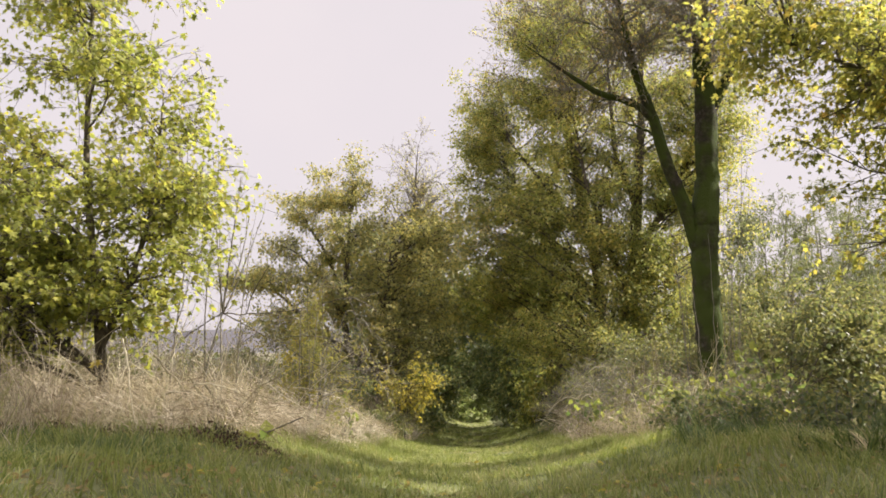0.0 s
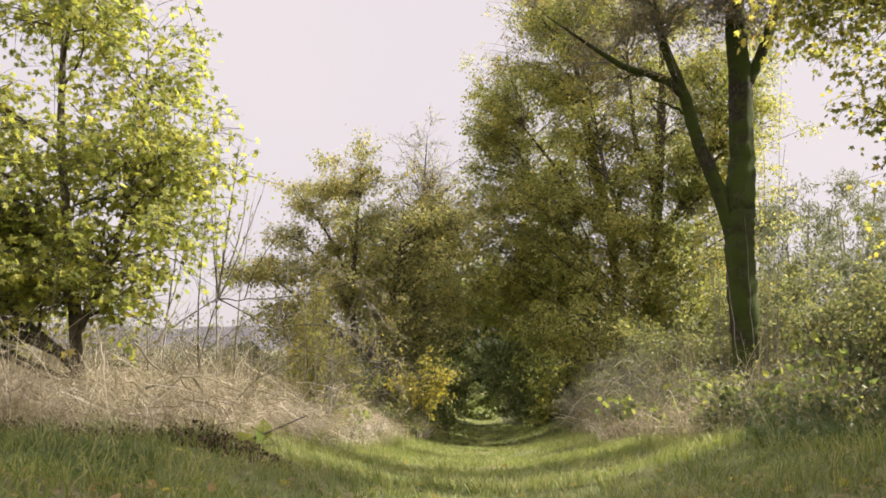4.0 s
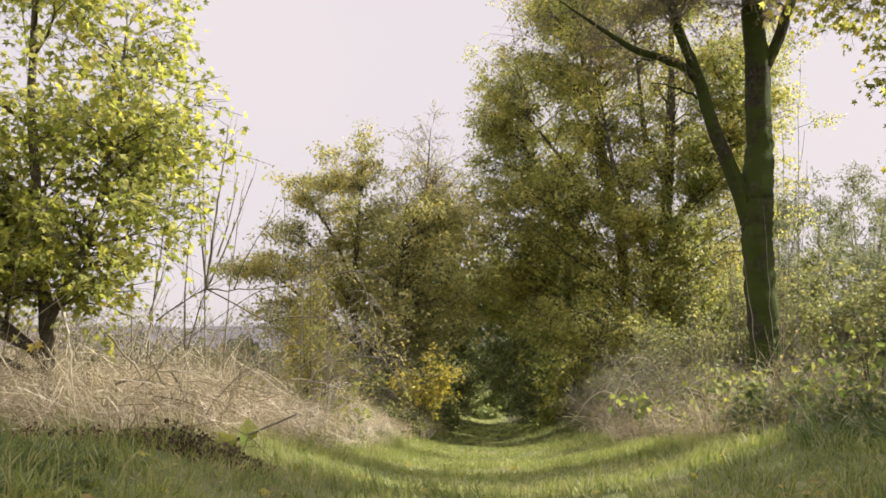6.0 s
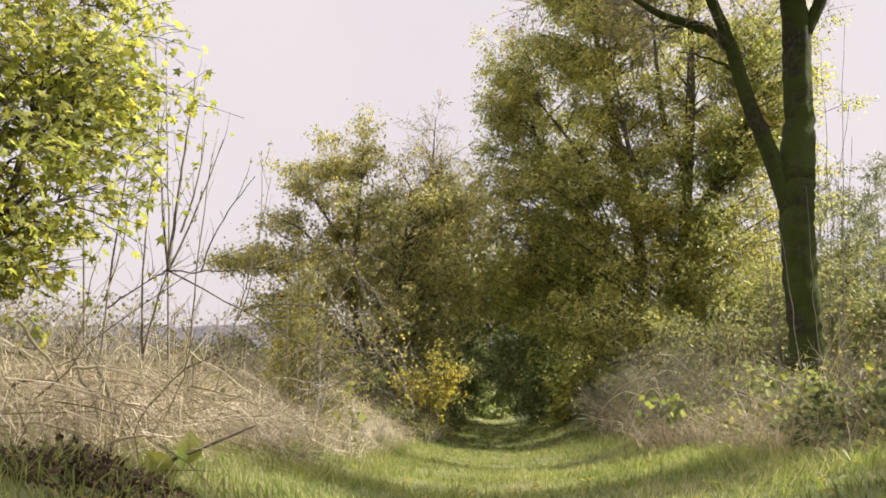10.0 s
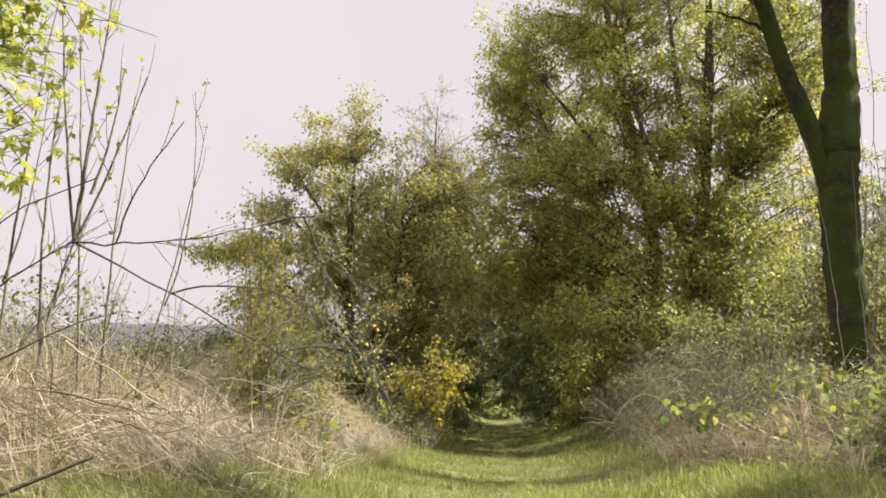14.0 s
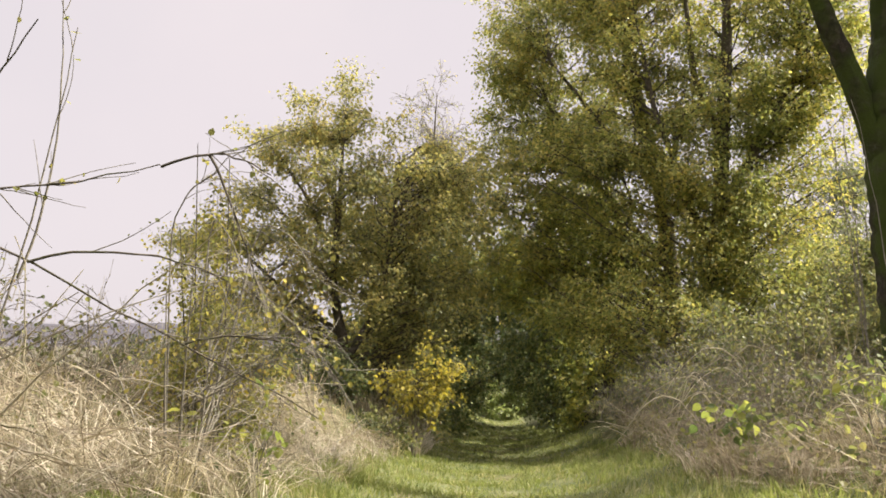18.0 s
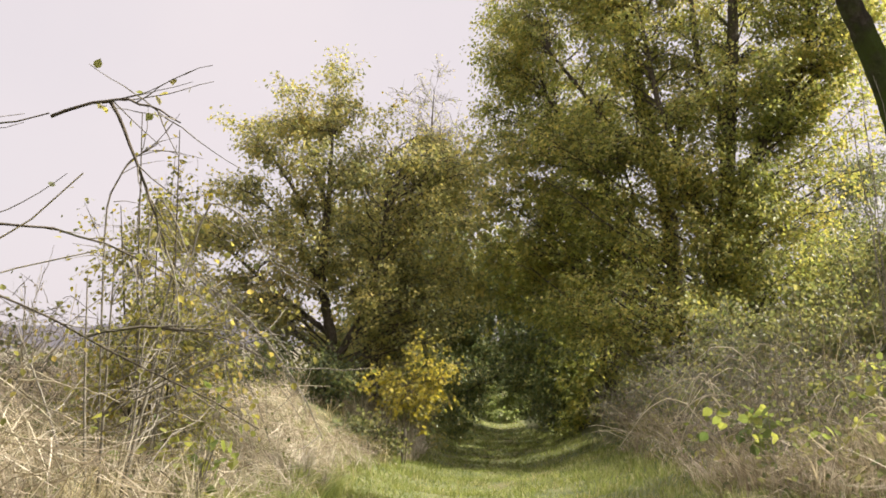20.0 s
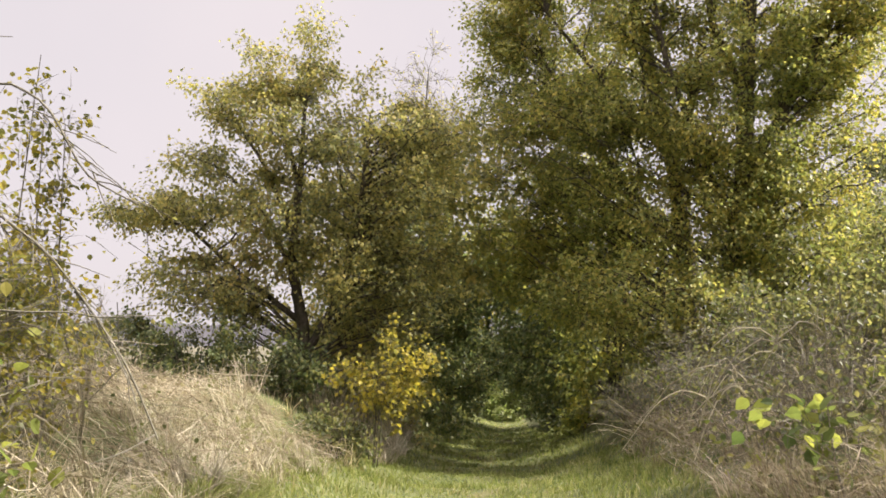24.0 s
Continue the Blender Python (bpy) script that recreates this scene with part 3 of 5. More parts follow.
for x, y, h, rr in ((-4.6, 22.6, 1.2, 0.9), (-6.2, 23.4, 1.3, 1.1), (-2.9, 22.4, 0.9, 0.8), (-8.2, 24.5, 1.1, 1.1)):
    z = g(x, y)
    woody("low_shrub", "dull green low scrub at the field's edge", "shrub", (x, y), clump((x, y), 6, h, rr * 0.7, 0.014),
          [(x, y, z + 0.5 * h, rr, 0.7, 0.5 * h)], 24, 140, 500, 3200, "broad", 0.07, M_DARK, bough_len=0.4, twig_len=0.25, limb_r=0.01, twig_r=0.003)
woody("ash_tree", "tall thin ash tree, nearly leafless, behind the hedge", "tree", (-1.6, 38.0),
      [[(-1.6, 38, g(-1.6, 38) - 0.1, 0.14), (-1.6, 38, 4, 0.11), (-1.5, 38, 8, 0.06), (-1.3, 38, 11.0, 0.015)]],
      [(-1.3, 38, 10.8, 0.5, 0.5, 1.2, 0.8), (-1.5, 38, 9.2, 1.8, 1.8, 2.2), (-1.6, 38, 6.5, 2.6, 2, 1.5), (-0.2, 38, 7.6, 1.2, 1.2, 1.6)], 70, 480, 2200, 2200, "oval", 0.11, M_FIELD, twig_mat=M_TWIG, bough_len=1.0, twig_len=0.5, limb_r=0.05, lift=1.0, twig_r=0.012)

# ---- trees, right side ----
woody("mossy_tree", "tall forked tree with a dark moss-covered trunk on the bank", "tree", (5.75, 16.1),
      [[(5.72, 16.1, g(5.75, 16.1) - 0.15, 0.285), (5.7, 16.1, 1.0, 0.265), (5.66, 16.1, 2.3, 0.275), (5.68, 16.1, 3.3, 0.29), (5.8, 16.1, 4.4, 0.24), (5.85, 16.1, 5.8, 0.235), (5.8, 16.1, 7.4, 0.18), (5.9, 16.1, 9.8, 0.06)],
       [(5.55, 16.1, 2.7, 0.16), (5.3, 16.1, 3.6, 0.145), (4.9, 16.05, 4.6, 0.13), (4.65, 16, 5.6, 0.11), (4.2, 16, 6.9, 0.085), (3.9, 16, 8.6, 0.04)],
       [(5.9, 16.1, 5.7, 0.12), (6.25, 16.0, 6.4, 0.11), (6.6, 16.0, 7.4, 0.09), (7.0, 16, 9.0, 0.03)],
       [(4.7, 16, 5.5, 0.09), (4.2, 15.9, 5.95, 0.075), (3.4, 15.8, 6.1, 0.065), (2.6, 15.7, 6.6, 0.035), (1.7, 15.6, 7.2, 0.006)]],
      [(2.6, 15.8, 7.4, 1.7, 1.2, 1.1), (4.4, 16, 8.3, 1.8, 1.5, 1.8), (6.5, 16, 9, 2.2, 2, 2.4), (3.6, 15.9, 6.3, 1.2, 1.0, 0.9), (5.4, 16.0, 7.2, 0.9, 0.8, 1.0)],
      100, 1100, 5200, 9500, "broad", 0.06, M_BROWN, M_MOSS, bough_len=1.0, twig_len=0.7, limb_r=0.035, twig_r=0.006, droop=-0.7, twig_mat=M_TWIG, bark_label="dark bark under olive-green moss")
woody("oak_tree", "broad leafy tree turning olive and ochre above the lane", "tree", (6.5, 25.6),
      [[(6.5, 25.6, g(6.5, 25.6) - 0.1, 0.26), (6.35, 25.8, 1.5, 0.21), (6.55, 25.5, 3.6, 0.19), (6.65, 25.4, 5.1, 0.18), (6.9, 25.4, 8, 0.13), (7.1, 25.4, 13.4, 0.03)],
       [(6.55, 25.5, 3.6, 0.12), (7.6, 25.2, 5.4, 0.1), (8.4, 25.1, 7, 0.08), (9.2, 25, 9.6, 0.03)],
       [(6.4, 25.7, 2.2, 0.1), (5.7, 25.4, 4.0, 0.09), (4.9, 25.2, 6.2, 0.07), (4.4, 25.2, 9.4, 0.02)],
       [(6.65, 25.4, 5.4, 0.11), (6.0, 25.4, 7.2, 0.09), (5.8, 25.4, 10.5, 0.03)]],
      [(3.8, 25.0, 2.4, 1.9, 1.1, 1.5), (5.6, 24.4, 4.2, 2.3, 1.1, 2.0, 8), (7.4, 24.2, 3.4, 2.0, 1.1, 1.8), (3.4, 25.6, 4.8, 1.8, 1.2, 1.6), (7.0, 25.4, 5.2, 2.9, 2.4, 2.6), (9.3, 25.8, 7.6, 2.3, 2.3, 3.2), (6.6, 25.5, 10.0, 3, 2.6, 2.8), (5.0, 25.4, 6.6, 2.2, 1.8, 2.4, 13), (8.6, 24.8, 4.4, 1.8, 1.6, 2.2), (5.4, 25.0, 2.2, 1.8, 1.3, 1.7, 4.5), (7.6, 24.4, 2.0, 1.8, 1.3, 1.5, 4), (4.6, 23.9, 0.9, 1.5, 0.9, 1.0, 5), (6.6, 23.4, 0.8, 1.6, 0.9, 1.0, 5), (8.6, 23.8, 1.6, 1.5, 1.0, 1.3, 5), (3.0, 24.6, 0.6, 1.0, 0.9, 1.1, 4), (6.3, 24.2, 2.6, 1.2, 0.6, 1.2, 5), (6.8, 25.5, 12.8, 2.5, 2.0, 1.4, 11), (8.8, 24.8, 8.8, 1.8, 1.4, 2.2, 10), (8.0, 24.6, 6.2, 1.6, 1.0, 1.4, 6)],
      320, 3500, 13500, 108000, "oval", 0.097, M_BIG, twig_show=0.3, bough_len=0.85, twig_len=0.4, limb_r=0.036, lift=0.7, flush=0.10, layer=0.4)
woody("oak_tree", "broad leafy tree leaning over the lane, olive and ochre leaves", "tree", (6.0, 28.0),
      [[(6.0, 28, g(6, 28) - 0.1, 0.26), (5.9, 27.8, 2, 0.22), (5.6, 27.5, 4.2, 0.2), (5.2, 27.2, 5.9, 0.19), (4.6, 27, 8.6, 0.13), (4.0, 27, 13.6, 0.03)],
       [(5.5, 27.4, 4.6, 0.11), (4.2, 27, 5.9, 0.08), (2.4, 26.8, 8.2, 0.03)],
       [(5.9, 27.8, 2.2, 0.1), (4.9, 27.6, 3.4, 0.08), (3.4, 27.8, 5.4, 0.05), (2.4, 28, 7.5, 0.02)]],
      [(3.0, 28.2, 8.6, 2.4, 2.2, 3.0), (4.6, 27, 11.0, 2.6, 2.4, 2.2), (3.8, 26.6, 6.4, 2.0, 1.8, 1.8, 9), (2.8, 28.4, 4.6, 2.0, 2.0, 2.0), (4.4, 27.6, 2.0, 2.0, 1.8, 1.5), (2.4, 29.2, 2.2, 1.8, 1.6, 1.5, 6), (1.8, 28.6, 6.0, 1.3, 1.6, 2.2), (1.9, 28.6, 9.5, 1.3, 1.6, 2), (1.7, 28.4, 3.8, 1.4, 1.4, 1.5, 5), (1.3, 28.4, 8.4, 1.1, 1.3, 1.6, 2.2), (1.6, 28.4, 11.2, 1.2, 1.3, 1.5, 3), (0.6, 28.6, 6.0, 0.9, 1.0, 1.6, 2), (0.5, 28.6, 3.6, 0.9, 1.0, 1.2, 2.5), (3.4, 27.6, 12.8, 2.2, 2.0, 1.5, 11)],
      300, 3100, 12000, 94000, "oval", 0.100, M_BIG, twig_show=0.3, bough_len=0.85, twig_len=0.4, limb_r=0.036, lift=0.7, flush=0.10, layer=0.4)
# the last stem and last seven lobes are out of view, added for shade
woody("overhanging_tree", "maple tree with yellowing leaves hanging over the lane", "tree", (7.4, 7.6),
      [[(7.4, 7.6, g(7.4, 7.6) - 0.1, 0.2), (7.4, 7.6, 1.6, 0.17), (7.0, 7.7, 3.4, 0.12), (6.4, 7.9, 6.4, 0.08), (6.2, 8.0, 8.8, 0.03)],
       [(7.2, 7.6, 2.6, 0.09), (6.8, 8.7, 3.6, 0.07), (6.0, 9.9, 4.3, 0.04), (4.9, 10.0, 4.8, 0.012)],
       [(7.3, 7.6, 3.0, 0.1), (9.6, 10.0, 5.0, 0.08), (10.8, 13.0, 6.4, 0.06), (10.4, 16.4, 7.2, 0.03)]],
      [(5.7, 10.0, 3.3, 0.8, 0.8, 1.0, 4.5), (5.2, 10.0, 4.7, 1.2, 0.9, 0.6, 5), (4.2, 10.0, 5.0, 0.8, 0.7, 0.4, 2.5), (6.5, 10.1, 4.7, 1.3, 1.0, 1.1, 3.8), (5.8, 10.0, 2.2, 0.5, 0.6, 0.6, 1.4), (8.2, 5.6, 4.6, 1.6, 1.3, 1.5, 10), (4.6, 6.1, 6.6, 2.0, 0.6, 0.5, 11), (2.6, 6.3, 6.4, 1.4, 0.5, 0.4, 8), (11.2, 7.2, 6.4, 1.6, 1.0, 1.2, 11), (12.6, 7.6, 6.0, 1.5, 1.0, 1.2, 8), (9.6, 6.2, 5.6, 1.5, 1.1, 1.4, 9), (10.4, 16.7, 7.2, 1.1, 0.9, 1.7, 9)],
      340, 2900, 12500, 41000, "maple", 0.092, M_OVER, twig_show=0.4, layer=0.7, bough_len=0.7, twig_len=0.35, limb_r=0.03, twig_r=0.004)
# stays out of view; added only to throw shade on the foreground
woody("unseen_shade_tree", "unseen added tree whose crown shades the start of the lane", "tree", (6.2, 1.6),
      [[(6.2, 1.6, g(6.2, 1.6) - 0.1, 0.24), (6.2, 1.7, 2.5, 0.2), (5.6, 1.9, 5.0, 0.15), (4.6, 2.2, 8.4, 0.05)], [(5.9, 1.8, 4.0, 0.11), (5.0, 3.4, 6.0, 0.08), (3.8, 4.6, 7.4, 0.04), (2.0, 5.2, 8.0, 0.015)], [(5.9, 1.8, 4.2, 0.1), (7.0, 4.0, 6.2, 0.07), (9.6, 6.2, 7.0, 0.02)]],
      [(3.4, 5.2, 7.8, 2.8, 1.5, 1.0, 11), (7.4, 5.2, 7.6, 2.6, 1.5, 1.1, 12), (10.8, 5.2, 7.2, 2.2, 1.5, 1.3, 11), (5.0, 2.8, 7.8, 3.2, 1.8, 1.2, 8), (9.0, 2.6, 7.6, 2.6, 1.8, 1.2, 7)],
      120, 900, 3600, 24000, "broad", 0.17, M_SHRUB, twig_show=0.3, bough_len=1.0, twig_len=0.5, limb_r=0.04, flush=0.1)
woody("hazel_shrub", "leafy green hazel shrub on the bank", "shrub", (4.9, 11.0),
      clump((4.9, 11.0), 7, 1.6, 0.8, 0.013), [(5.5, 11, 0.1, 0.8, 0.8, 0.55), (6.3, 11.2, 0.3, 0.9, 0.8, 0.8), (5.6, 10.8, 0.85, 0.45, 0.5, 0.45)], 44, 260, 1000, 4200, "broad", 0.07, M_SHRUB, bough_len=0.4, twig_len=0.25, limb_r=0.012, twig_r=0.003)
for x, y, h, rr, n in ((7.6, 20.5, 2.6, 1.2, 4600), (8.9, 18.6, 2.4, 1.3, 4200), (9.8, 22.0, 3.2, 1.5, 5200), (8.3, 22.8, 2.7, 1.3, 4600), (10.2, 27.5, 4.6, 2.0, 6000), (5.6, 21.4, 1.4, 0.9, 2800), (8.0, 14.0, 1.6, 1.0, 3000), (11.5, 18.5, 2.6, 1.6, 4200), (5.4, 18.8, 1.2, 0.8, 2200), (7.0, 18.2, 1.8, 1.0, 3200), (7.0, 12.6, 1.2, 0.8, 2200), (9.0, 16.2, 2.2, 1.2, 3600), (13.5, 23, 3.4, 2.0, 5200)):
    z = g(x, y)
    woody("bank_shrub", "light green scrub on the bank under the trees", "shrub", (x, y), clump((x, y), 6, h, rr * 0.7, 0.025),
          [(x, y, z + 0.55 * h, rr, rr, 0.5 * h)], 34, 240, 1000, int(1.5 * n), "broad", 0.072, M_SHRUB, M_TWIG, "scrub on the bank", twig_show=0.4, bough_len=0.6, twig_len=0.3, limb_r=0.016, twig_r=0.004)
for x, y, h, rr in ((12.5, 31, 6.5, 2.2), (15.5, 35, 9, 2.8), (19.5, 38, 10.5, 3.2), (24, 41, 10, 3.4), (28.5, 44, 10, 3.6), (12.5, 44, 11, 3.2), (17, 30, 5.5, 2.4), (21.5, 33, 6, 2.6)):
    z = g(x, y)
    woody("willow_tree", "distant pale grey-green willow", "tree", (x, y), clump((x, y), 4, h * 0.9, rr * 0.6, 0.09),
          [(x, y, z + 0.62 * h, rr, rr, 0.42 * h), (x + 0.4 * rr, y, z + 0.3 * h, rr, rr, 0.3 * h)], 50, 400, 2000, 12000, "slim", 0.21, M_PALE, M_TWIG, "distant willows", twig_show=0.3, bough_len=1.0, twig_len=0.5, limb_r=0.04, twig_r=0.009)
# the hedges that close over the lane, lower and narrower further on
# trees further in take the darker leaf, which carries the tunnel's shade
for side, y in ((-1, 28.5), (-1, 32.5), (-1, 36.5), (-1, 41.0), (-1, 45.5), (-1, 50.0), (1, 30.5), (1, 34.5), (1, 38.5), (1, 43.0), (1, 47.5), (1, 51.5)):
    gap = float(np.interp(y, [28, 50], [1.6, 1.15]))
    roof = float(np.interp(y, [28, 50], [4.2, 1.9]))
    high = float(np.interp(y, [28, 44], [2.7, 1.6]))
    mid_x, floor_z = float(centre_x(y)), float(lane_z(y))
    x = mid_x + side * (gap + 1.9)
    z = g(x, y)
    woody("hedge_tree", "dense dark hedge tree arching over the shaded lane", "tree", (x, y), clump((x, y), 5, 5.0, 1.2, 0.06),
          [(x + side * 0.3, y, z + 3.2, 2.0, 2.4, 3.2), (mid_x + side * 0.9, y, floor_z + roof + high, 1.9, 2.3, high), (mid_x + side * (gap + 0.9), y, floor_z + 1.4, 0.9, 2.3, 1.7)],
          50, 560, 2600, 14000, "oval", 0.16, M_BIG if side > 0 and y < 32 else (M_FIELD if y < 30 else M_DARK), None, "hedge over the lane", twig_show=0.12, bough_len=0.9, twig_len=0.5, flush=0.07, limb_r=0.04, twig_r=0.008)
woody("end_shrub", "sunlit yellow-green shrub where the lane comes out", "shrub", (2.6, 60.0), clump((2.6, 60.0), 6, 4, 2.0, 0.04),
      [(2.6, 60, g(2.6, 60) + 2.2, 3.4, 1.6, 2.4), (2.6, 59, g(2.6, 60) + 0.5, 3.0, 1.6, 0.7)], 40, 300, 1400, 14000, "broad", 0.16, M_WEED, bough_len=0.8, twig_len=0.45, limb_r=0.03)


# ---- grass and herbs ----
def scatter(x0, x1, y0, y1, per_m2, keep=None):
    n = int((x1 - x0) * (y1 - y0) * per_m2)
    x, y = rng.uniform(x0, x1, n), rng.uniform(y0, y1, n)
    if keep is not None:
        m = rng.uniform(0, 1, n) < keep(x, y)
        x, y = x[m], y[m]
    return x, y


LATTICE = np.random.default_rng(3).uniform(0, 1, (64, 64))


def lumps(x, y, cell):
    """Smooth random patches, one to each cell of that many metres, from 0 to 1."""
    u, v = np.asarray(x) / cell + 200, np.asarray(y) / cell + 200
    i, j = np.floor(u).astype(int), np.floor(v).astype(int)
    a, b = u - i, v - j
    a, b = a * a * (3 - 2 * a), b * b * (3 - 2 * b)
    at = lambda k, l: LATTICE[(i + k) % 64, (j + l) % 64]
    return (at(0, 0) * (1 - a) + at(1, 0) * a) * (1 - b) + (at(0, 1) * (1 - a) + at(1, 1) * a) * b


def patchy(x, y, s=1.0):
    return np.clip(1.25 * (0.65 * lumps(x, y, 1.1 / s) + 0.35 * lumps(y, x, 0.42 / s)) - 0.12, 0, 1)


def sward(x, y, h, hv, w, lean):
    n = len(x)
    hh = h * rng.uniform(1 - hv, 1 + hv, n)
    a = rng.uniform(0, 2 * np.pi, n)
    q = rng.uniform(0.1, 1, n) * lean
    a = np.where(rng.uniform(0, 1, n) < 0.6, 9 * lumps(x, y, 0.45) + rng.normal(0, 0.6, n), a)
    return blades(on_ground(x, y, 0.01), hh, w * rng.uniform(0.7, 1.3, n), np.stack([np.cos(a) * q, np.sin(a) * q], 1))


def verge(x, y):
    return np.clip((np.abs(x - centre_x(y)) - 0.9) / 1.3, 0, 1)


chunks = []
for y0, y1, dens, w, half in ((2.6, 6, 1150, 0.007, 4.5), (6, 11, 1050, 0.0075, 3.4), (11, 16, 750, 0.009, 3.2), (16, 24, 500, 0.013, 2.8), (24, 36, 200, 0.018, 2.8), (36, 58, 80, 0.03, 2.6)):
    x, y = scatter(-half, half + 0.8, y0, y1, dens, lambda x, y: (0.75 + 0.25 * patchy(x, y)) * np.where(y > 6.2, np.clip((2.5 + 0.4 * patchy(x, y) - np.abs(x - centre_x(y))) / 0.6, 0.04, 1), 1))
    tuft = lumps(x, y, 0.33) ** 1.5
    chunks.append(sward(x, y, (0.045 + 0.05 * verge(x, y) + 0.10 * tuft), 0.5, w, 0.6 + 0.8 * lumps(y, x, 0.5)))
stuff("lane_grass", chunks, M_GRASS, "short green grass with straw blades on the lane", "grass")

def swirl(x, y):
    """The way that the wind has laid the grass, changing from patch to patch."""
    return 2.6 + 1.5 * np.sin(0.9 * x + 0.55 * y) + 1.2 * np.sin(1.7 * y - 1.3 * x + 1.0) + rng.normal(0, 1.1, len(x))


def rough_grass(x, y, h, w, laid, per):
    """Rough unmown grass in tufts of per blades: most laid one way, stiff stalks at all angles between."""
    c = len(x)
    way = swirl(x, y) + rng.normal(0, 0.6, c)
    tall = h * (0.4 + 0.8 * patchy(x, y, 0.8)) * rng.uniform(0.6, 1.25, c) * (1 + 0.65 * np.clip((-3.0 - x) / 1.4, 0, 1) * np.clip((15 - y) / 2, 0, 1))
    bow = rng.uniform(0.5, 1.9, c)
    x, y, way, tall, bow = (np.repeat(v, per) for v in (x, y, way, tall, bow))
    n = len(x)
    x, y = x + rng.normal(0, 0.04, n), y + rng.normal(0, 0.04, n)
    tall = tall * rng.uniform(0.55, 1.2, n)
    flat = rng.uniform(0, 1, n) < laid
    a = np.where(flat, way + rng.normal(0, 0.28, n), rng.uniform(0, 2 * np.pi, n))
    q = np.where(flat, bow * rng.uniform(0.8, 1.2, n), rng.uniform(0.05, 0.7, n))
    lean = np.stack([np.cos(a) * q, np.sin(a) * q], 1)
    at = on_ground(x, y, 0.01)
    ww = w * rng.uniform(0.5, 1.3, n)
    return blades(at[flat], tall[flat], ww[flat], lean[flat]), blades(at[~flat], tall[~flat] * 1.15, ww[~flat] * 0.8, lean[~flat], None, 1.15)


def left_bank(x, y):
    return np.clip((centre_x(y) - x - 1.85 + 0.5 * patchy(x, y)) / 0.6, 0, 1) * (0.55 + 0.45 * patchy(x, y, 0.7)) * np.where(y < 6.5, np.clip((-2.6 - x) / 1, 0, 1), 1)


def right_bank(x, y):
    return np.clip((x - centre_x(y) - 2.1 - 0.4 * np.clip((y - 15) / 5, 0, 1) + 0.5 * patchy(x, y)) / 0.8, 0, 1) * (0.4 + 0.6 * patchy(x, y, 0.9))


LEFT = ((-7, -1.2, 4.8, 12, 330, 0.82, 0.006), (-9, -1.2, 12, 20, 230, 0.5, 0.008), (-12, -1.0, 20, 32, 120, 0.7, 0.016), (-40, -7, 6, 40, 14, 0.6, 0.03))
RIGHT = ((2.2, 9, 6, 12, 200, 0.45, 0.006), (2.2, 10, 12, 20, 170, 0.5, 0.007), (2.2, 12, 20, 32, 90, 0.65, 0.016), (8, 40, 8, 45, 12, 0.7, 0.03))
dry, dead, green = [], [], []
for rows_of, keep in ((LEFT, left_bank), (RIGHT, right_bank)):
    for x0, x1, y0, y1, dens, h, w in rows_of:
        per = 22
        x, y = scatter(x0, x1, y0, y1, dens / per, keep)
        pick = rng.uniform(0, 1, len(x))
        share = 0.62 if keep is left_bank else 0.28
        for pot, lo, hi, laid, k in ((dry, 0, share, 0.5, 1.0), (dead, share, 0.8, 0.4, 0.9), (green, 0.8, 1.0, 0.6, 0.7)):
            m = (pick >= lo) & (pick < hi)
            pot += rough_grass(x[m], y[m], h * k, w, laid, per)
stuff("dry_grass", dry, M_DRY, "tall beige dry grass laid over by the wind", "grass")
stuff("dead_herbs", dead, M_DEAD, "brown dead herbs and stalks among the grass", "grass")
stuff("bank_grass", green, M_GRASS, "green grass growing through the dry grass on the banks", "grass")

# thatch of fallen stems
thatch = []
for x0, x1, y0, y1, dens, keep, tall, way_x in ((-7, -1.4, 6.3, 12, 800, left_bank, 0.5, 0.55), (-7, -1.3, 12, 20, 420, left_bank, 0.5, 0.55), (2.6, 8, 9.5, 16, 200, right_bank, 0.4, -0.3), (2.6, 8, 16, 24, 110, right_bank, 0.5, -0.3)):
    x, y = scatter(x0, x1, y0, y1, dens, keep)
    n = len(x)
    at = on_ground(x, y)
    at[:, 2] += 0.03 + tall * (0.45 + 0.75 * patchy(x, y, 0.8)) * rng.uniform(0, 1, n) ** 1.3
    way = np.stack([rng.normal(way_x, 0.65, n), rng.normal(0, 0.6, n), rng.normal(-0.8 * abs(way_x), 0.5, n)], 1)
    thatch.append(straws(at, way, rng.uniform(0.1, 0.5, n), rng.uniform(0.0015, 0.006, n) * (1 + 0.02 * y)))
stuff("thatch", thatch, M_THATCH, "tangled beige thatch of broken dry stems", "grass")

# leafy undergrowth on the right bank
x, y = scatter(2.5, 10, 8.5, 26, 190, right_bank)
n = len(x)
at = on_ground(x, y)
at[:, 2] += rng.uniform(0.05, 1, n) ** 1.6 * (0.2 + 0.45 * patchy(x, y, 1.4))
stuff("undergrowth", [leaves("broad", at, rng.normal(0, 1, (n, 3)), rng.normal(0, 0.6, (n, 3)) + np.array([0, 0, 1.0]), rng.uniform(0.035, 0.075, n))], M_SHRUB, "low leafy undergrowth of nettle and ivy on the bank", "undergrowth")
x, y = scatter(-6, -1.6, 8.5, 24, 30, left_bank)
n = len(x)
at = on_ground(x, y)
at[:, 2] += rng.uniform(0.05, 1, n) ** 1.6 * (0.2 + 0.6 * patchy(x, y, 1.4))
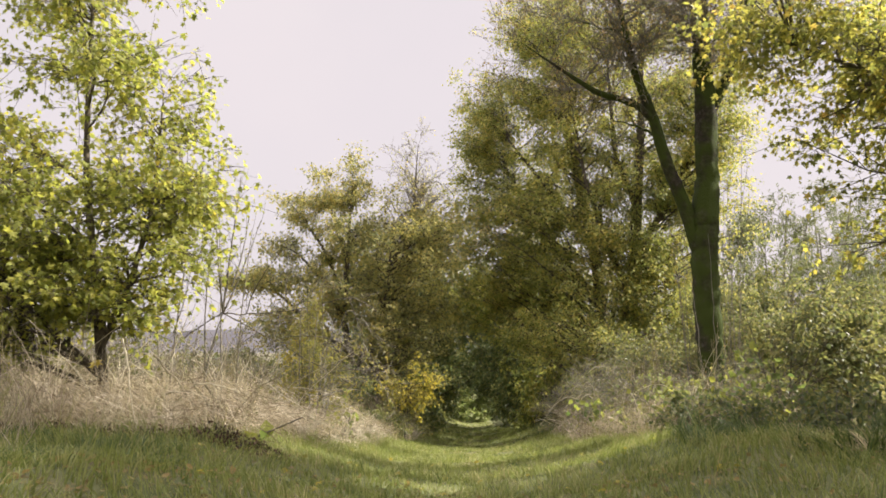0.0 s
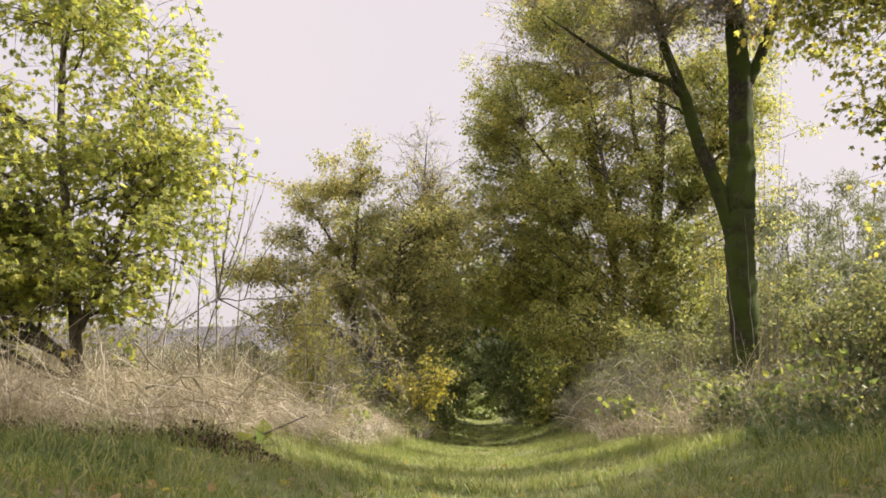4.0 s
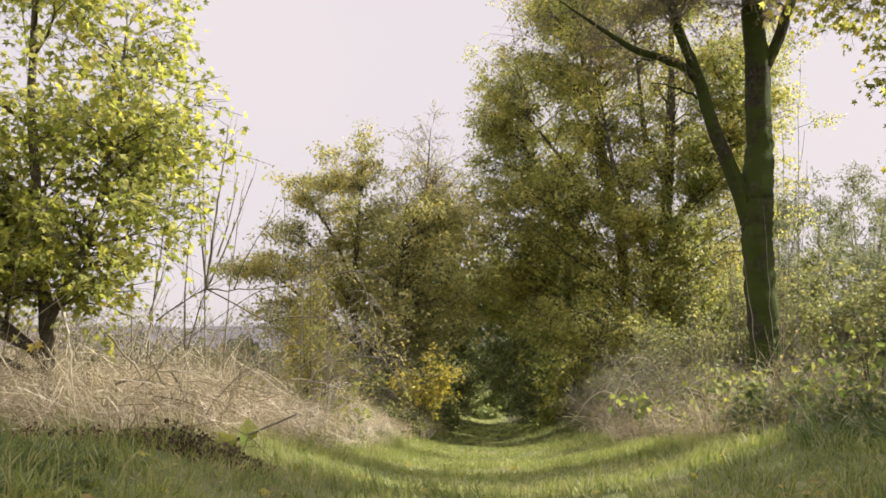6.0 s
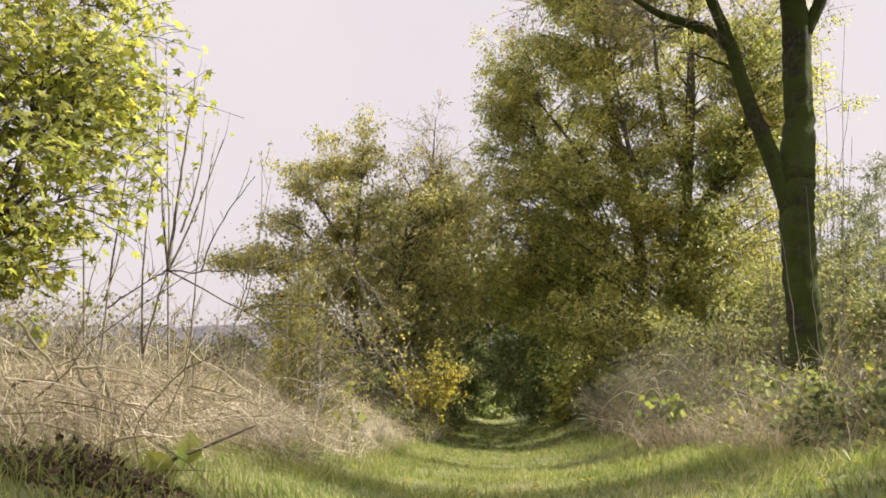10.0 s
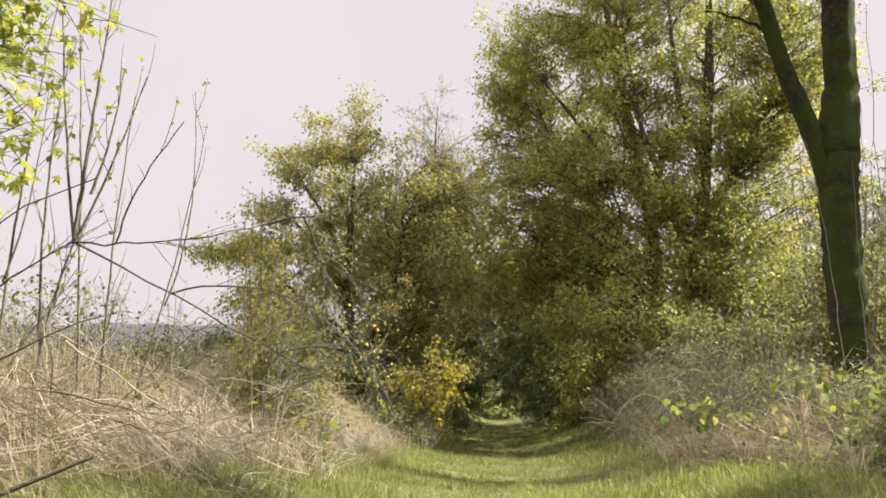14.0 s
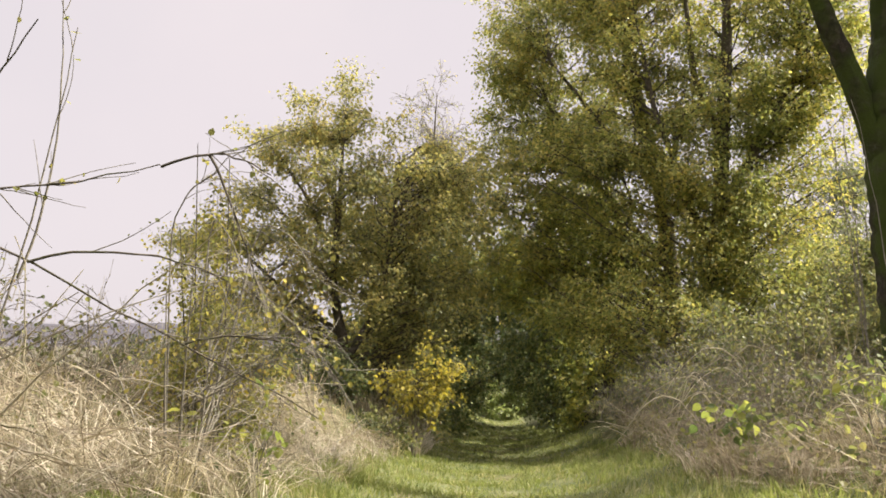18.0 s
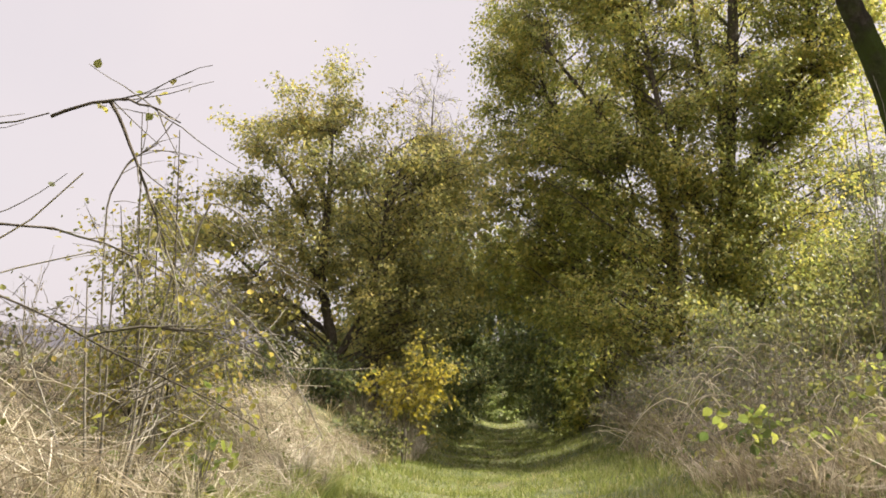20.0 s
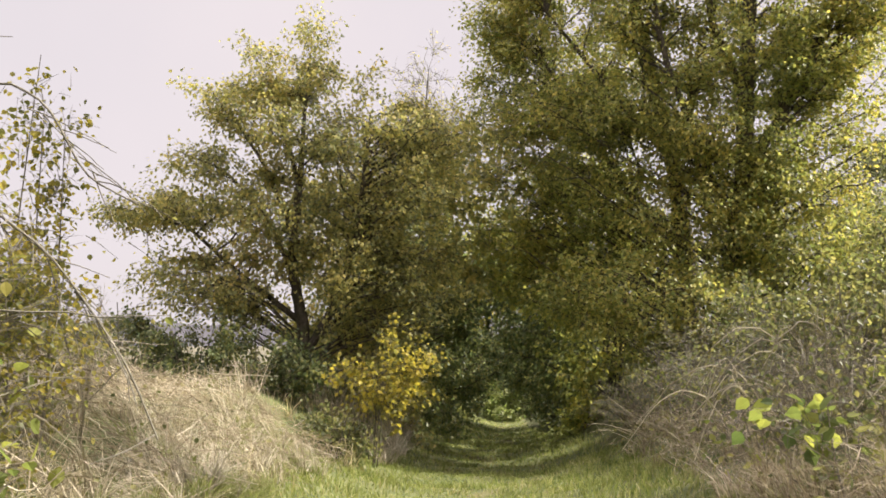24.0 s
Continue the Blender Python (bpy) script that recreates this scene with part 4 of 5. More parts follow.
stuff("undergrowth", [leaves("broad", at, rng.normal(0, 1, (n, 3)), rng.normal(0, 0.6, (n, 3)) + np.array([0, 0, 1.0]), rng.uniform(0.03, 0.065, n))], M_SHRUB, "scattered leafy weeds among the dry grass", "undergrowth")
for x, y, h, rr in ((3.7, 17.4, 1.0, 0.7), (4.1, 19.4, 1.2, 0.8), (4.4, 21.4, 1.3, 0.9), (4.0, 21.2, 0.9, 0.7), (4.2, 23.4, 1.2, 0.9), (3.9, 14.6, 0.8, 0.6), (5.0, 13.6, 0.55, 0.7), (4.4, 16.8, 0.7, 0.8), (3.9, 25.6, 1.3, 0.9), (4.6, 12.0, 0.8, 0.6), (3.8, 19.2, 0.9, 0.7), (3.9, 23.0, 0.9, 0.7), (6.2, 14.6, 0.45, 0.7), (4.4, 18.2, 1.2, 0.9), (3.6, 15.9, 1.0, 0.8), (3.4, 14.2, 0.8, 0.6), (4.0, 27.0, 1.0, 0.8), (-4.2, 10.6, 1.0, 0.7), (-5.0, 11.6, 1.1, 0.8), (-3.9, 11.9, 0.9, 0.7), (-6.0, 10.4, 1.1, 0.8), (-4.8, 13.2, 1.1, 0.8), (-6.6, 12.8, 1.2, 0.9), (-4.9, 9.6, 0.9, 0.7), (-3.5, 13.0, 0.8, 0.6), (-3.6, 16.4, 0.7, 0.6), (-4.6, 18.0, 0.8, 0.8)):
    z = g(x, y)
    woody("dead_shrub", "grey-brown thicket of bare stems with a few green leaves", "shrub", (x, y), clump((x, y), 9, h, rr, 0.007),
          [(x, y, z + 0.55 * h, rr, rr, 0.5 * h)], 30, 120, 300, 420, "broad", 0.045, M_SHRUB, M_TWIG, "dead shrubs on the bank", twig_show=0.8, bough_len=0.45, twig_len=0.28, limb_r=0.008, twig_r=0.0045, droop=0.3)


# ---- tussocks, brambles and stalks beside the lane ----
def tussock(name, x, y, h, n, r, w, material, label, heading, group):
    """A tuft of long blades falling over to one side."""
    ob = thing(name, (x, y, g(x, y)), label, "grass", group)
    for turn in (-0.8, 0.0, 0.8):
        locks, per = max(6, n // 36), 12
        k = locks * per
        a = rng.uniform(0, 2 * np.pi, locks)
        q = 0.75 * r * np.sqrt(rng.uniform(0, 1, locks))
        px, py = x + 0.3 * r * math.cos(heading + 2 * turn) + q * np.cos(a), y + 0.3 * r * math.sin(heading + 2 * turn) + q * np.sin(a)
        b = heading + turn + rng.normal(0, 2.5 if name == "dead_bracken" else 0.7, locks)
        s, tall = rng.uniform(0.3, 1.7, locks), h * rng.uniform(0.5, 1.25, locks)
        px, py, b, s, tall = (np.repeat(v, per) for v in (px, py, b, s, tall))
        px, py = px + rng.normal(0, 0.022, k), py + rng.normal(0, 0.022, k)
        b, s = b + rng.normal(0, 0.28, k), s * rng.uniform(0.75, 1.25, k)
        v = blades(on_ground(px, py, 0.01), tall * rng.uniform(0.6, 1.15, k), np.full(k, w) * rng.uniform(0.5, 1.5, k), np.stack([np.cos(b) * s, np.sin(b) * s], 1))
        part("tuft", [v], material, ob, kind="stuff")
    return ob


for x, y, h, n in ((-1.9, 9.6, 0.5, 500), (-2.2, 10.8, 0.6, 600), (-1.7, 11.6, 0.5, 500), (-1.75, 13.9, 0.55, 420), (-1.7, 15.0, 0.6, 480), (-2.1, 15.9, 0.7, 540), (-1.7, 16.8, 0.6, 480),
                   (-2.2, 17.6, 0.75, 540), (-1.65, 18.3, 0.6, 420), (-2.6, 18.8, 0.7, 420), (-3.0, 16.6, 0.7, 420), (-1.2, 22.6, 0.7, 600), (-1.1, 24.0, 0.7, 600), (-1.3, 26.0, 0.7, 500), (-3.4, 15.2, 0.8, 700)):
    tussock("tussock", x, y, h * (1.1 if y < 13 or y > 20 else 0.85), int(0.8 * n), 0.45, 0.010, M_STRAW, "pale straw-coloured grass tussock leaning over", 2.6, "tussocks along the lane")
for x, y, h, n in ((3.0, 12.6, 0.5, 500), (3.3, 13.2, 0.6, 500), (2.9, 13.9, 0.5, 450), (3.7, 12.9, 0.7, 500), (3.3, 11.6, 0.5, 450), (2.9, 14.9, 0.55, 500), (3.6, 17.6, 0.7, 600), (3.8, 19.6, 0.7, 600), (3.7, 16.2, 0.7, 600), (3.9, 22.0, 0.7, 500), (4.1, 25.0, 0.8, 500), (4.2, 14.4, 0.6, 500), (3.8, 10.4, 0.5, 400)):
    tussock("tussock", x, y, h, n, 0.45, 0.006, M_THATCH, "brown-beige dry grass tussock on the bank", 3.4, "tussocks along the lane")
for x, y, h, n in ((-1.95, 6.3, 0.24, 600), (-1.6, 6.15, 0.18, 360), (-2.4, 6.45, 0.24, 560), (-2.85, 6.6, 0.22, 360), (-3.6, 6.7, 0.2, 260)):
    heap = tussock("dead_bracken", x, y, 0.5 * h, n // 2, 0.34, 0.010, M_BRACKEN, "dark brown heap of dead bracken on the verge", 0.2, "dead bracken")
    q, a = 0.36 * np.sqrt(rng.uniform(0, 1, n)), rng.uniform(0, 2 * np.pi, n)
    at = on_ground(x + q * np.cos(a), y + q * np.sin(a))
    at[:, 2] += rng.uniform(0, 1, n) * 0.6 * h * (1 - (q / 0.4) ** 2) + 0.01
    part("withered_leaves", [leaves("oval", at, rng.normal(0, 1, (n, 3)), rng.normal(0, 0.7, (n, 3)) + np.array([0, 0, 0.6]), rng.uniform(0.018, 0.042, n))], M_BRACKEN, heap, kind="stuff")
# clumps in a grass colour darkened to stand for the shade here
for j in range(26):
    x = rng.uniform(-4.8, -1.5)
    y = rng.uniform(4.1, 5.6) - 0.2 * (x + 1.5)
    if y < 5.9:
        tussock("grass_clump", x, y, rng.uniform(0.10, 0.19), 330, 0.36, 0.009, M_SHADED_GRASS, "green grass clump with the verge's shade put into its colour", rng.uniform(0, 6.28), "grass clumps on the verge")


for j in range(34):
    x, y = rng.uniform(2.4, 5.0), rng.uniform(4.4, 7.6)
    tussock("grass_clump", x, y, rng.uniform(0.2, 0.36), 330, 0.36, 0.009, M_SHADED_GRASS if j % 5 else M_DEAD, "green grass clump with the verge's shade put into its colour" if j % 5 else "brown withered grass clump in the shade", rng.uniform(0, 6.28), "grass clumps on the verge")
for j in range(16):
    x, y = rng.uniform(2.75, 3.9), rng.uniform(7.6, 11.8)
    tussock("grass_clump", x, y, rng.uniform(0.2, 0.34), 300, 0.34, 0.008, M_SHADED_GRASS if j % 2 else M_DEAD, "green grass clump at the bank's foot, shade put into its colour" if j % 2 else "brown withered grass clump at the foot of the bank", rng.uniform(0, 6.28), "grass clumps on the verge")
for x, y in ((3.9, 7.3), (4.6, 6.6), (5.2, 7.8), (3.6, 9.2), (4.0, 8.4), (3.4, 10.4)):
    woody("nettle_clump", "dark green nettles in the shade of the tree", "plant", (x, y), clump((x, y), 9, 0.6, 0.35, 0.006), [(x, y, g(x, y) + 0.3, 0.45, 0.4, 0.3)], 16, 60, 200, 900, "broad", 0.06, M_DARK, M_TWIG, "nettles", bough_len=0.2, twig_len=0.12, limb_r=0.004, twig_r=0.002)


def stalks(name, label, rows, r, material, group="", crook=0.008):
    """Single curved stalks, each over three points."""
    x, y, _ = rows[0][0]
    ob = thing(name, (x, y, g(x, y)), label, "plant", group)
    for a, b, c in rows:
        p = curve_points(np.array([a], float), np.array([b], float), np.array([c], float), 12, crook)
        part("stalk", [tubes(p, np.linspace(r, r * 0.4, 12)[None], 5)], material, ob, "", True)
    return ob


rows = []
for j in range(13):
    x, y = rng.uniform(3.3, 4.6), rng.uniform(15.6, 17.6)
    z = g(x, y)
    reach = rng.uniform(0.5, 1.5)
    top = rng.uniform(0.9, 1.9)
    rows.append(((x, y, z), (x - 0.35 * reach, y - 0.1, z + top), (x - reach, y - rng.uniform(0, 0.5), z + rng.uniform(0.0, 0.45))))
stalks("bent_stalks", "bleached dry stalks arching over the bank", rows, 0.011, M_STRAW)
rows = []
for j in range(16):
    a = rng.uniform(0, 2 * math.pi)
    x, y = 5.72 + 0.5 * math.cos(a), 16.0 + 0.45 * math.sin(a)
    z = g(x, y)
    h = rng.uniform(2.4, 6.4)
    rows.append(((x, y, z), (x + 0.12 * math.cos(a), y, z + 0.5 * h), (x + 0.3 * math.cos(a) + rng.normal(0, 0.15), y + rng.normal(0, 0.2), z + h)))
stalks("trunk_shoots", "thin pale upright shoots around the mossy trunk", rows, 0.009, M_TWIG, "", 0.004)
rows = []
for j in range(90):
    x, y = rng.uniform(-5.5, -1.9), rng.uniform(6.9, 12)
    z = g(x, y)
    rows.append(((x, y, z), (x + rng.normal(0, 0.15), y, z + 0.5), (x + rng.normal(0.1, 0.45), y + rng.normal(0, 0.3), z + rng.uniform(0.6, 1.25))))
stalks("dry_stalks", "long pale stalks standing askew in dry grass", rows, 0.006, M_STRAW)
rows = []
for j in range(150):
    x, y = rng.uniform(-5.2, -1.9), rng.uniform(7.4, 18.5)
    z = g(x, y) + rng.uniform(0.25, 0.75)
    a, l = rng.normal(0.0, 0.9), rng.uniform(0.35, 1.0)
    dx, dy, dz = l * math.cos(a), 0.5 * l * math.sin(a), -0.45 * l * math.cos(a) + rng.normal(0, 0.12)
    rows.append(((x, y, z), (x + 0.5 * dx, y + 0.5 * dy, z + 0.5 * dz + rng.uniform(0.0, 0.06)), (x + dx, y + dy, z + dz)))
stalks("laid_stalks", "broken pale stalks lying criss-cross on the dry grass", rows, 0.006, M_STRAW)
rows = [((-2.35, 7.5, g(-2.35, 7.5) + 0.5), (-2.1, 7.2, g(-2.1, 7.2) + 0.28), (-1.82, 6.92, g(-1.82, 6.92) + 0.02)), ((-2.5, 7.5, g(-2.5, 7.5) + 0.55), (-2.2, 7.2, g(-2.2, 7.2) + 0.3), (-1.95, 6.9, g(-1.95, 6.9) + 0.02)),
        ((-2.65, 6.95, g(-2.65, 6.95) + 0.2), (-2.3, 6.95, g(-2.3, 6.95) + 0.26), (-2.0, 6.9, g(-2.0, 6.9) + 0.14)), ((-2.0, 6.9, g(-2.0, 6.9) + 0.14), (-1.9, 6.9, g(-1.9, 6.9) + 0.2), (-1.75, 6.9, g(-1.75, 6.9) + 0.2)),
        ((-2.55, 7.0, g(-2.55, 7.0) + 0.4), (-2.45, 7.0, g(-2.45, 7.0) + 0.46), (-2.3, 7.0, g(-2.3, 7.0) + 0.42)), ((-3.1, 7.3, g(-3.1, 7.3) + 0.85), (-2.95, 7.2, g(-2.95, 7.2) + 0.45), (-2.85, 7.1, g(-2.85, 7.1))),
        ((-2.9, 7.6, g(-2.9, 7.6) + 0.7), (-2.5, 7.4, g(-2.5, 7.4) + 0.45), (-2.25, 7.2, g(-2.25, 7.2) + 0.15)), ((-2.4, 7.3, g(-2.4, 7.3) + 0.5), (-2.2, 7.3, g(-2.2, 7.3) + 0.55), (-1.95, 7.3, g(-1.95, 7.3) + 0.45))]
stalks("broken_reeds", "thick bleached reed stems broken over the dry grass", rows, 0.011, M_STRAW)
rows = []
for j in range(130):
    x, y = rng.uniform(2.9, 5.5), rng.uniform(10.5, 22)
    z = g(x, y) + rng.uniform(0.05, 0.5)
    a, l = rng.uniform(0, 2 * math.pi), rng.uniform(0.4, 1.1)
    dx, dy, dz = l * math.cos(a), 0.5 * l * math.sin(a), rng.uniform(-0.3, 0.5)
    rows.append(((x, y, z), (x + 0.5 * dx, y + 0.5 * dy, z + rng.uniform(0.1, 0.35)), (x + dx, y + dy, z + dz)))
stalks("laid_stalks", "bleached stalks tangled on the bank", rows, 0.006, M_STRAW)
def dress(ob, rows, n, length, leaves_n, kind, size, leaf_mat, wood, r=0.003, up=0.5):
    """Fine side twigs along stalks, rising at an acute angle, with single leaves on them."""
    pick, s = rng.integers(0, len(rows), n), rng.uniform(0.25, 1, (n, 1))
    ra = np.array(rows, float)[pick]
    foot = (1 - s) ** 2 * ra[:, 0] + 2 * s * (1 - s) * ra[:, 1] + s ** 2 * ra[:, 2]
    run = unit(2 * (1 - s) * (ra[:, 1] - ra[:, 0]) + 2 * s * (ra[:, 2] - ra[:, 1]))
    l = length * rng.uniform(0.35, 1.2, (n, 1))
    turn = unit(run + rng.normal(0, 0.45, (n, 3)))
    mid = foot + 0.5 * l * turn
    tip = foot + l * unit(turn + np.array([0, 0, up]) + rng.normal(0, 0.15, (n, 3)))
    part("spray", [tubes(curve_points(foot, mid, tip, 7, 0.006), np.full((n, 1), r) * np.linspace(1, 0.45, 7)[None], 4)], wood, ob, kind="stuff")
    i, q = rng.integers(0, n, leaves_n), rng.uniform(0.3, 1, (leaves_n, 1))
    at = (1 - q) ** 2 * foot[i] + 2 * q * (1 - q) * mid[i] + q ** 2 * tip[i]
    single_leaves(ob, kind, at, rng.normal(0, 0.8, (leaves_n, 3)) - np.array([0, 0, 0.3]), rng.normal(0, 0.6, (leaves_n, 3)) + np.array([0, 0, 1.0]), size * rng.uniform(0.6, 1.2, leaves_n), leaf_mat)


def stems(name, label, rows, r):
    x, y, _ = rows[0][0]
    ob = thing(name, (x, y, g(x, y)), label, "sapling", "bare saplings")
    for j, (a, b, c) in enumerate(rows):
        pts = curve_points(np.array([a], float), np.array([b], float), np.array([c], float), 16, 0.0012)
        k = r * (1 if j < 2 else 0.65)
        part("stem", [tubes(pts, np.linspace(k, k * 0.3, 16)[None], 6)], M_TWIG, ob, "", True)
    return ob


rows = [((-3.15, 9.9, g(-3.15, 9.9) - 0.05), (-3.1, 9.9, 0.5), (-2.9, 9.9, 1.05)), ((-2.9, 9.9, 1.05), (-2.85, 9.9, 1.7), (-2.72, 9.9, 2.9)), ((-2.9, 9.9, 1.05), (-2.7, 9.95, 1.5), (-2.45, 9.95, 2.3)),
        ((-2.9, 9.9, 1.05), (-3.0, 9.85, 1.8), (-3.1, 9.85, 3.2)), ((-3.1, 9.9, 0.3), (-3.2, 9.9, 1.4), (-3.0, 9.9, 2.6)), ((-2.8, 9.9, 1.4), (-2.65, 9.9, 1.8), (-2.6, 9.9, 2.35))]
dress(stems("bare_sapling", "slender grey sapling forking above dry grass, nearly leafless", rows, 0.018), rows, 40, 0.42, 90, "oval", 0.06, M_MAPLE, M_TWIG, 0.0035)
rows = [((-2.75, 10.1, g(-2.75, 10.1) - 0.05), (-2.75, 10.1, 0.9), (-2.6, 10.1, 2.2)), ((-2.95, 10.2, g(-2.95, 10.2) - 0.05), (-3.0, 10.2, 1.0), (-3.15, 10.2, 3.4)), ((-2.6, 10.1, g(-2.6, 10.1) - 0.05), (-2.2, 10.1, 0.9), (-2.0, 10.0, 1.95)), ((-2.3, 10.1, 0.6), (-2.05, 10.1, 1.2), (-2.1, 10.0, 2.2))]
dress(stems("bare_sapling", "thin bare sapling stems among dead grass", rows, 0.012), rows, 18, 0.35, 30, "oval", 0.055, M_HEDGE, M_TWIG, 0.003)
rows = [((-3.75, 10.4, g(-3.75, 10.4) - 0.05), (-3.7, 10.4, 1.2), (-3.4, 10.4, 3.3)), ((-3.9, 10.5, g(-3.9, 10.5) - 0.05), (-4.0, 10.5, 1.2), (-4.1, 10.5, 3.0)), ((-3.72, 10.4, 0.8), (-3.5, 10.4, 1.4), (-3.45, 10.4, 2.4))]
dress(stems("bare_sapling", "thin bare sapling stems beside the maple", rows, 0.014), rows, 16, 0.4, 24, "oval", 0.055, M_MAPLE, M_TWIG, 0.003)
rows = [((-2.9, 9.9, 1.05), (-2.3, 9.9, 1.0), (-1.55, 10.1, 1.2)), ((-2.9, 9.9, 1.05), (-2.1, 10.2, 0.6), (-0.8, 10.8, -0.2)), ((-3.4, 9.8, 0.7), (-3.1, 9.85, 0.95), (-2.9, 9.9, 1.05)),
        ((-1.55, 10.1, 1.2), (-1.2, 10.1, 1.35), (-0.9, 9.9, 1.1)), ((-1.535, 10.467, 0.249), (-1.1, 10.6, 0.4), (-0.7, 10.8, 0.1)), ((-2.28, 10.147, 0.692), (-1.7, 10.3, 0.9), (-1.1, 10.5, 0.5)),
        ((-2.6, 9.9, 1.03), (-2.5, 9.9, 1.5), (-2.1, 9.8, 1.9)), ((-1.278, 10.068, 1.256), (-1.1, 10.1, 0.9), (-1.05, 10.2, 0.6))]
snag = stalks("broken_branch", "dark broken branch caught among the saplings", rows, 0.0085, M_BARK, "", 0.005)
dress(snag, rows, 70, 0.45, 60, "broad", 0.04, M_HEDGE, M_TWIG, 0.0035, 0.1)
# crooked pale boughs of the thicket behind the broken branch
thicket = thing("twiggy_thicket", (-2.1, 12.3, g(-2.1, 12.3)), "half-bare thicket of crooked grey-brown twigs", "shrub")
spray = []
for foot, *bends in ([(-2.1, 12.3), (-1.85, 12.2, 0.9), (-1.6, 12.2, 0.62), (-1.32, 12.2, 0.44), (-1.1, 12.2, 0.17), (-0.9, 12.2, -0.1), (-0.75, 12.2, -0.42)], [(-2.2, 12.4), (-2.05, 12.3, 1.35), (-1.85, 12.25, 1.1), (-1.7, 12.2, 0.75), (-1.5, 12.2, 0.5)],
                     [(-2.0, 12.2), (-1.6, 12.1, 1.25), (-1.3, 12.1, 1.1), (-1.1, 12.1, 0.75), (-0.85, 12.1, 0.62)], [(-2.0, 12.4), (-1.9, 12.2, 0.2), (-1.7, 12.2, -0.05), (-1.55, 12.2, 0.08), (-1.42, 12.2, 0.12)], [(-2.3, 12.2), (-2.3, 12.1, 1.2), (-2.15, 12.1, 1.5), (-1.95, 12.1, 1.62)]):
    line = np.array([(*foot, g(*foot) - 0.03), *bends])
    at = np.linspace(0, len(line) - 1, 18)
    line = np.stack([np.interp(at, np.arange(len(line)), line[:, j]) for j in range(3)], 1)
    line[1:-1] = (line[:-2] + 2 * line[1:-1] + line[2:]) / 4
    part("branch", [tubes(line[None], np.linspace(0.008, 0.004, 18)[None], 6)], M_TWIG, thicket, "bleached crooked branch", True)
    spray += [(tuple(line[k]), tuple(line[k + 3]), tuple(line[k + 6])) for k in (4, 8, 11)]
dress(thicket, spray, 60, 0.38, 30, "broad", 0.034, M_HEDGE, M_TWIG, 0.0035, -0.2)
rows = [((-1.85, 6.9, g(-1.85, 6.9)), (-1.57, 7.0, 0.5 * g(-1.85, 6.9) - 0.02), (-1.3, 7.1, -0.04))]
cane = stalks("bramble_cane", "short dark bramble cane with a few green leaves", rows, 0.013, M_BARK, "", 0.001)
single_leaves(cane, "broad", np.array([[-1.72, 6.97, -0.28], [-1.7, 6.95, -0.27], [-1.66, 6.98, -0.24], [-1.78, 6.93, -0.33], [-1.6, 7.0, -0.22]]), np.array([[-1, 0, 0.2], [-0.4, -0.5, 0.7], [0.3, -0.5, 0.3], [-0.8, -0.3, -0.3], [-0.2, 0.2, 1]], float),
              np.array([[0, -1, 0.4]] * 5, float), np.full(5, 0.17), M_BRAMBLE)
q = rng.uniform(0.05, 0.6, (12, 1))
at = np.array([[-1.85, 6.9, -0.42]]) * (1 - q) + np.array([[-1.5, 7.02, -0.16]]) * q
single_leaves(cane, "broad", at, rng.normal(0, 1, (12, 3)) + np.array([-0.4, -0.2, 0.3]), rng.normal(0, 0.6, (12, 3)) + np.array([0.2, -0.8, 0.6]), rng.uniform(0.07, 0.12, 12), M_BRAMBLE)


# tall dead weeds standing on the banks
for j in range(16):
    right = j < 11
    x, y = (rng.uniform(3.0, 5.0), rng.uniform(11.5, 19)) if right else (rng.uniform(-4.6, -2.3), rng.uniform(9, 17))
    rows = []
    for k in range(4):
        fx, fy = x + rng.normal(0, 0.12), y + rng.normal(0, 0.12)
        h = rng.uniform(0.6, 1.3)
        rows.append(((fx, fy, g(fx, fy) - 0.03), (fx + rng.normal(0, 0.06), fy, g(fx, fy) + 0.5 * h), (fx + rng.normal(0, 0.2), fy + rng.normal(0, 0.15), g(fx, fy) + h)))
    dress(stalks("dead_weed", "tall dead weed with withered sprigs standing on the bank", rows, 0.006, M_STRAW, "dead weeds", 0.004), rows, 46, 0.22, 26, "oval", 0.035, M_BROWN, M_STRAW, 0.0025, 0.6)
for j in range(12):
    x, y = rng.uniform(-2.5, -1.35), rng.uniform(13.2, 19)
    tussock("grass_clump", x, y, rng.uniform(0.25, 0.45), 300, 0.36, 0.008, M_GRASS, "green grass clump among the straw at the lane's edge", rng.uniform(0, 6.28), "grass clumps on the verge")


def bramble(x, y, n, size, spread_r, h, parts):
    z = g(x, y)
    return woody("bramble", "bramble and hazel suckers with large yellow-green leaves", "shrub", (x, y), clump((x, y), 6, h, spread_r, 0.008),
                 [(x, y, z + 0.55 * h, spread_r, spread_r, 0.5 * h)], 24, 70, 160, n, "broad", 1.15 * size, M_BRAMBLE, M_TWIG, "brambles on the bank", bough_len=0.3, twig_len=0.2, limb_r=0.006, twig_r=0.003, leaf_parts=parts)


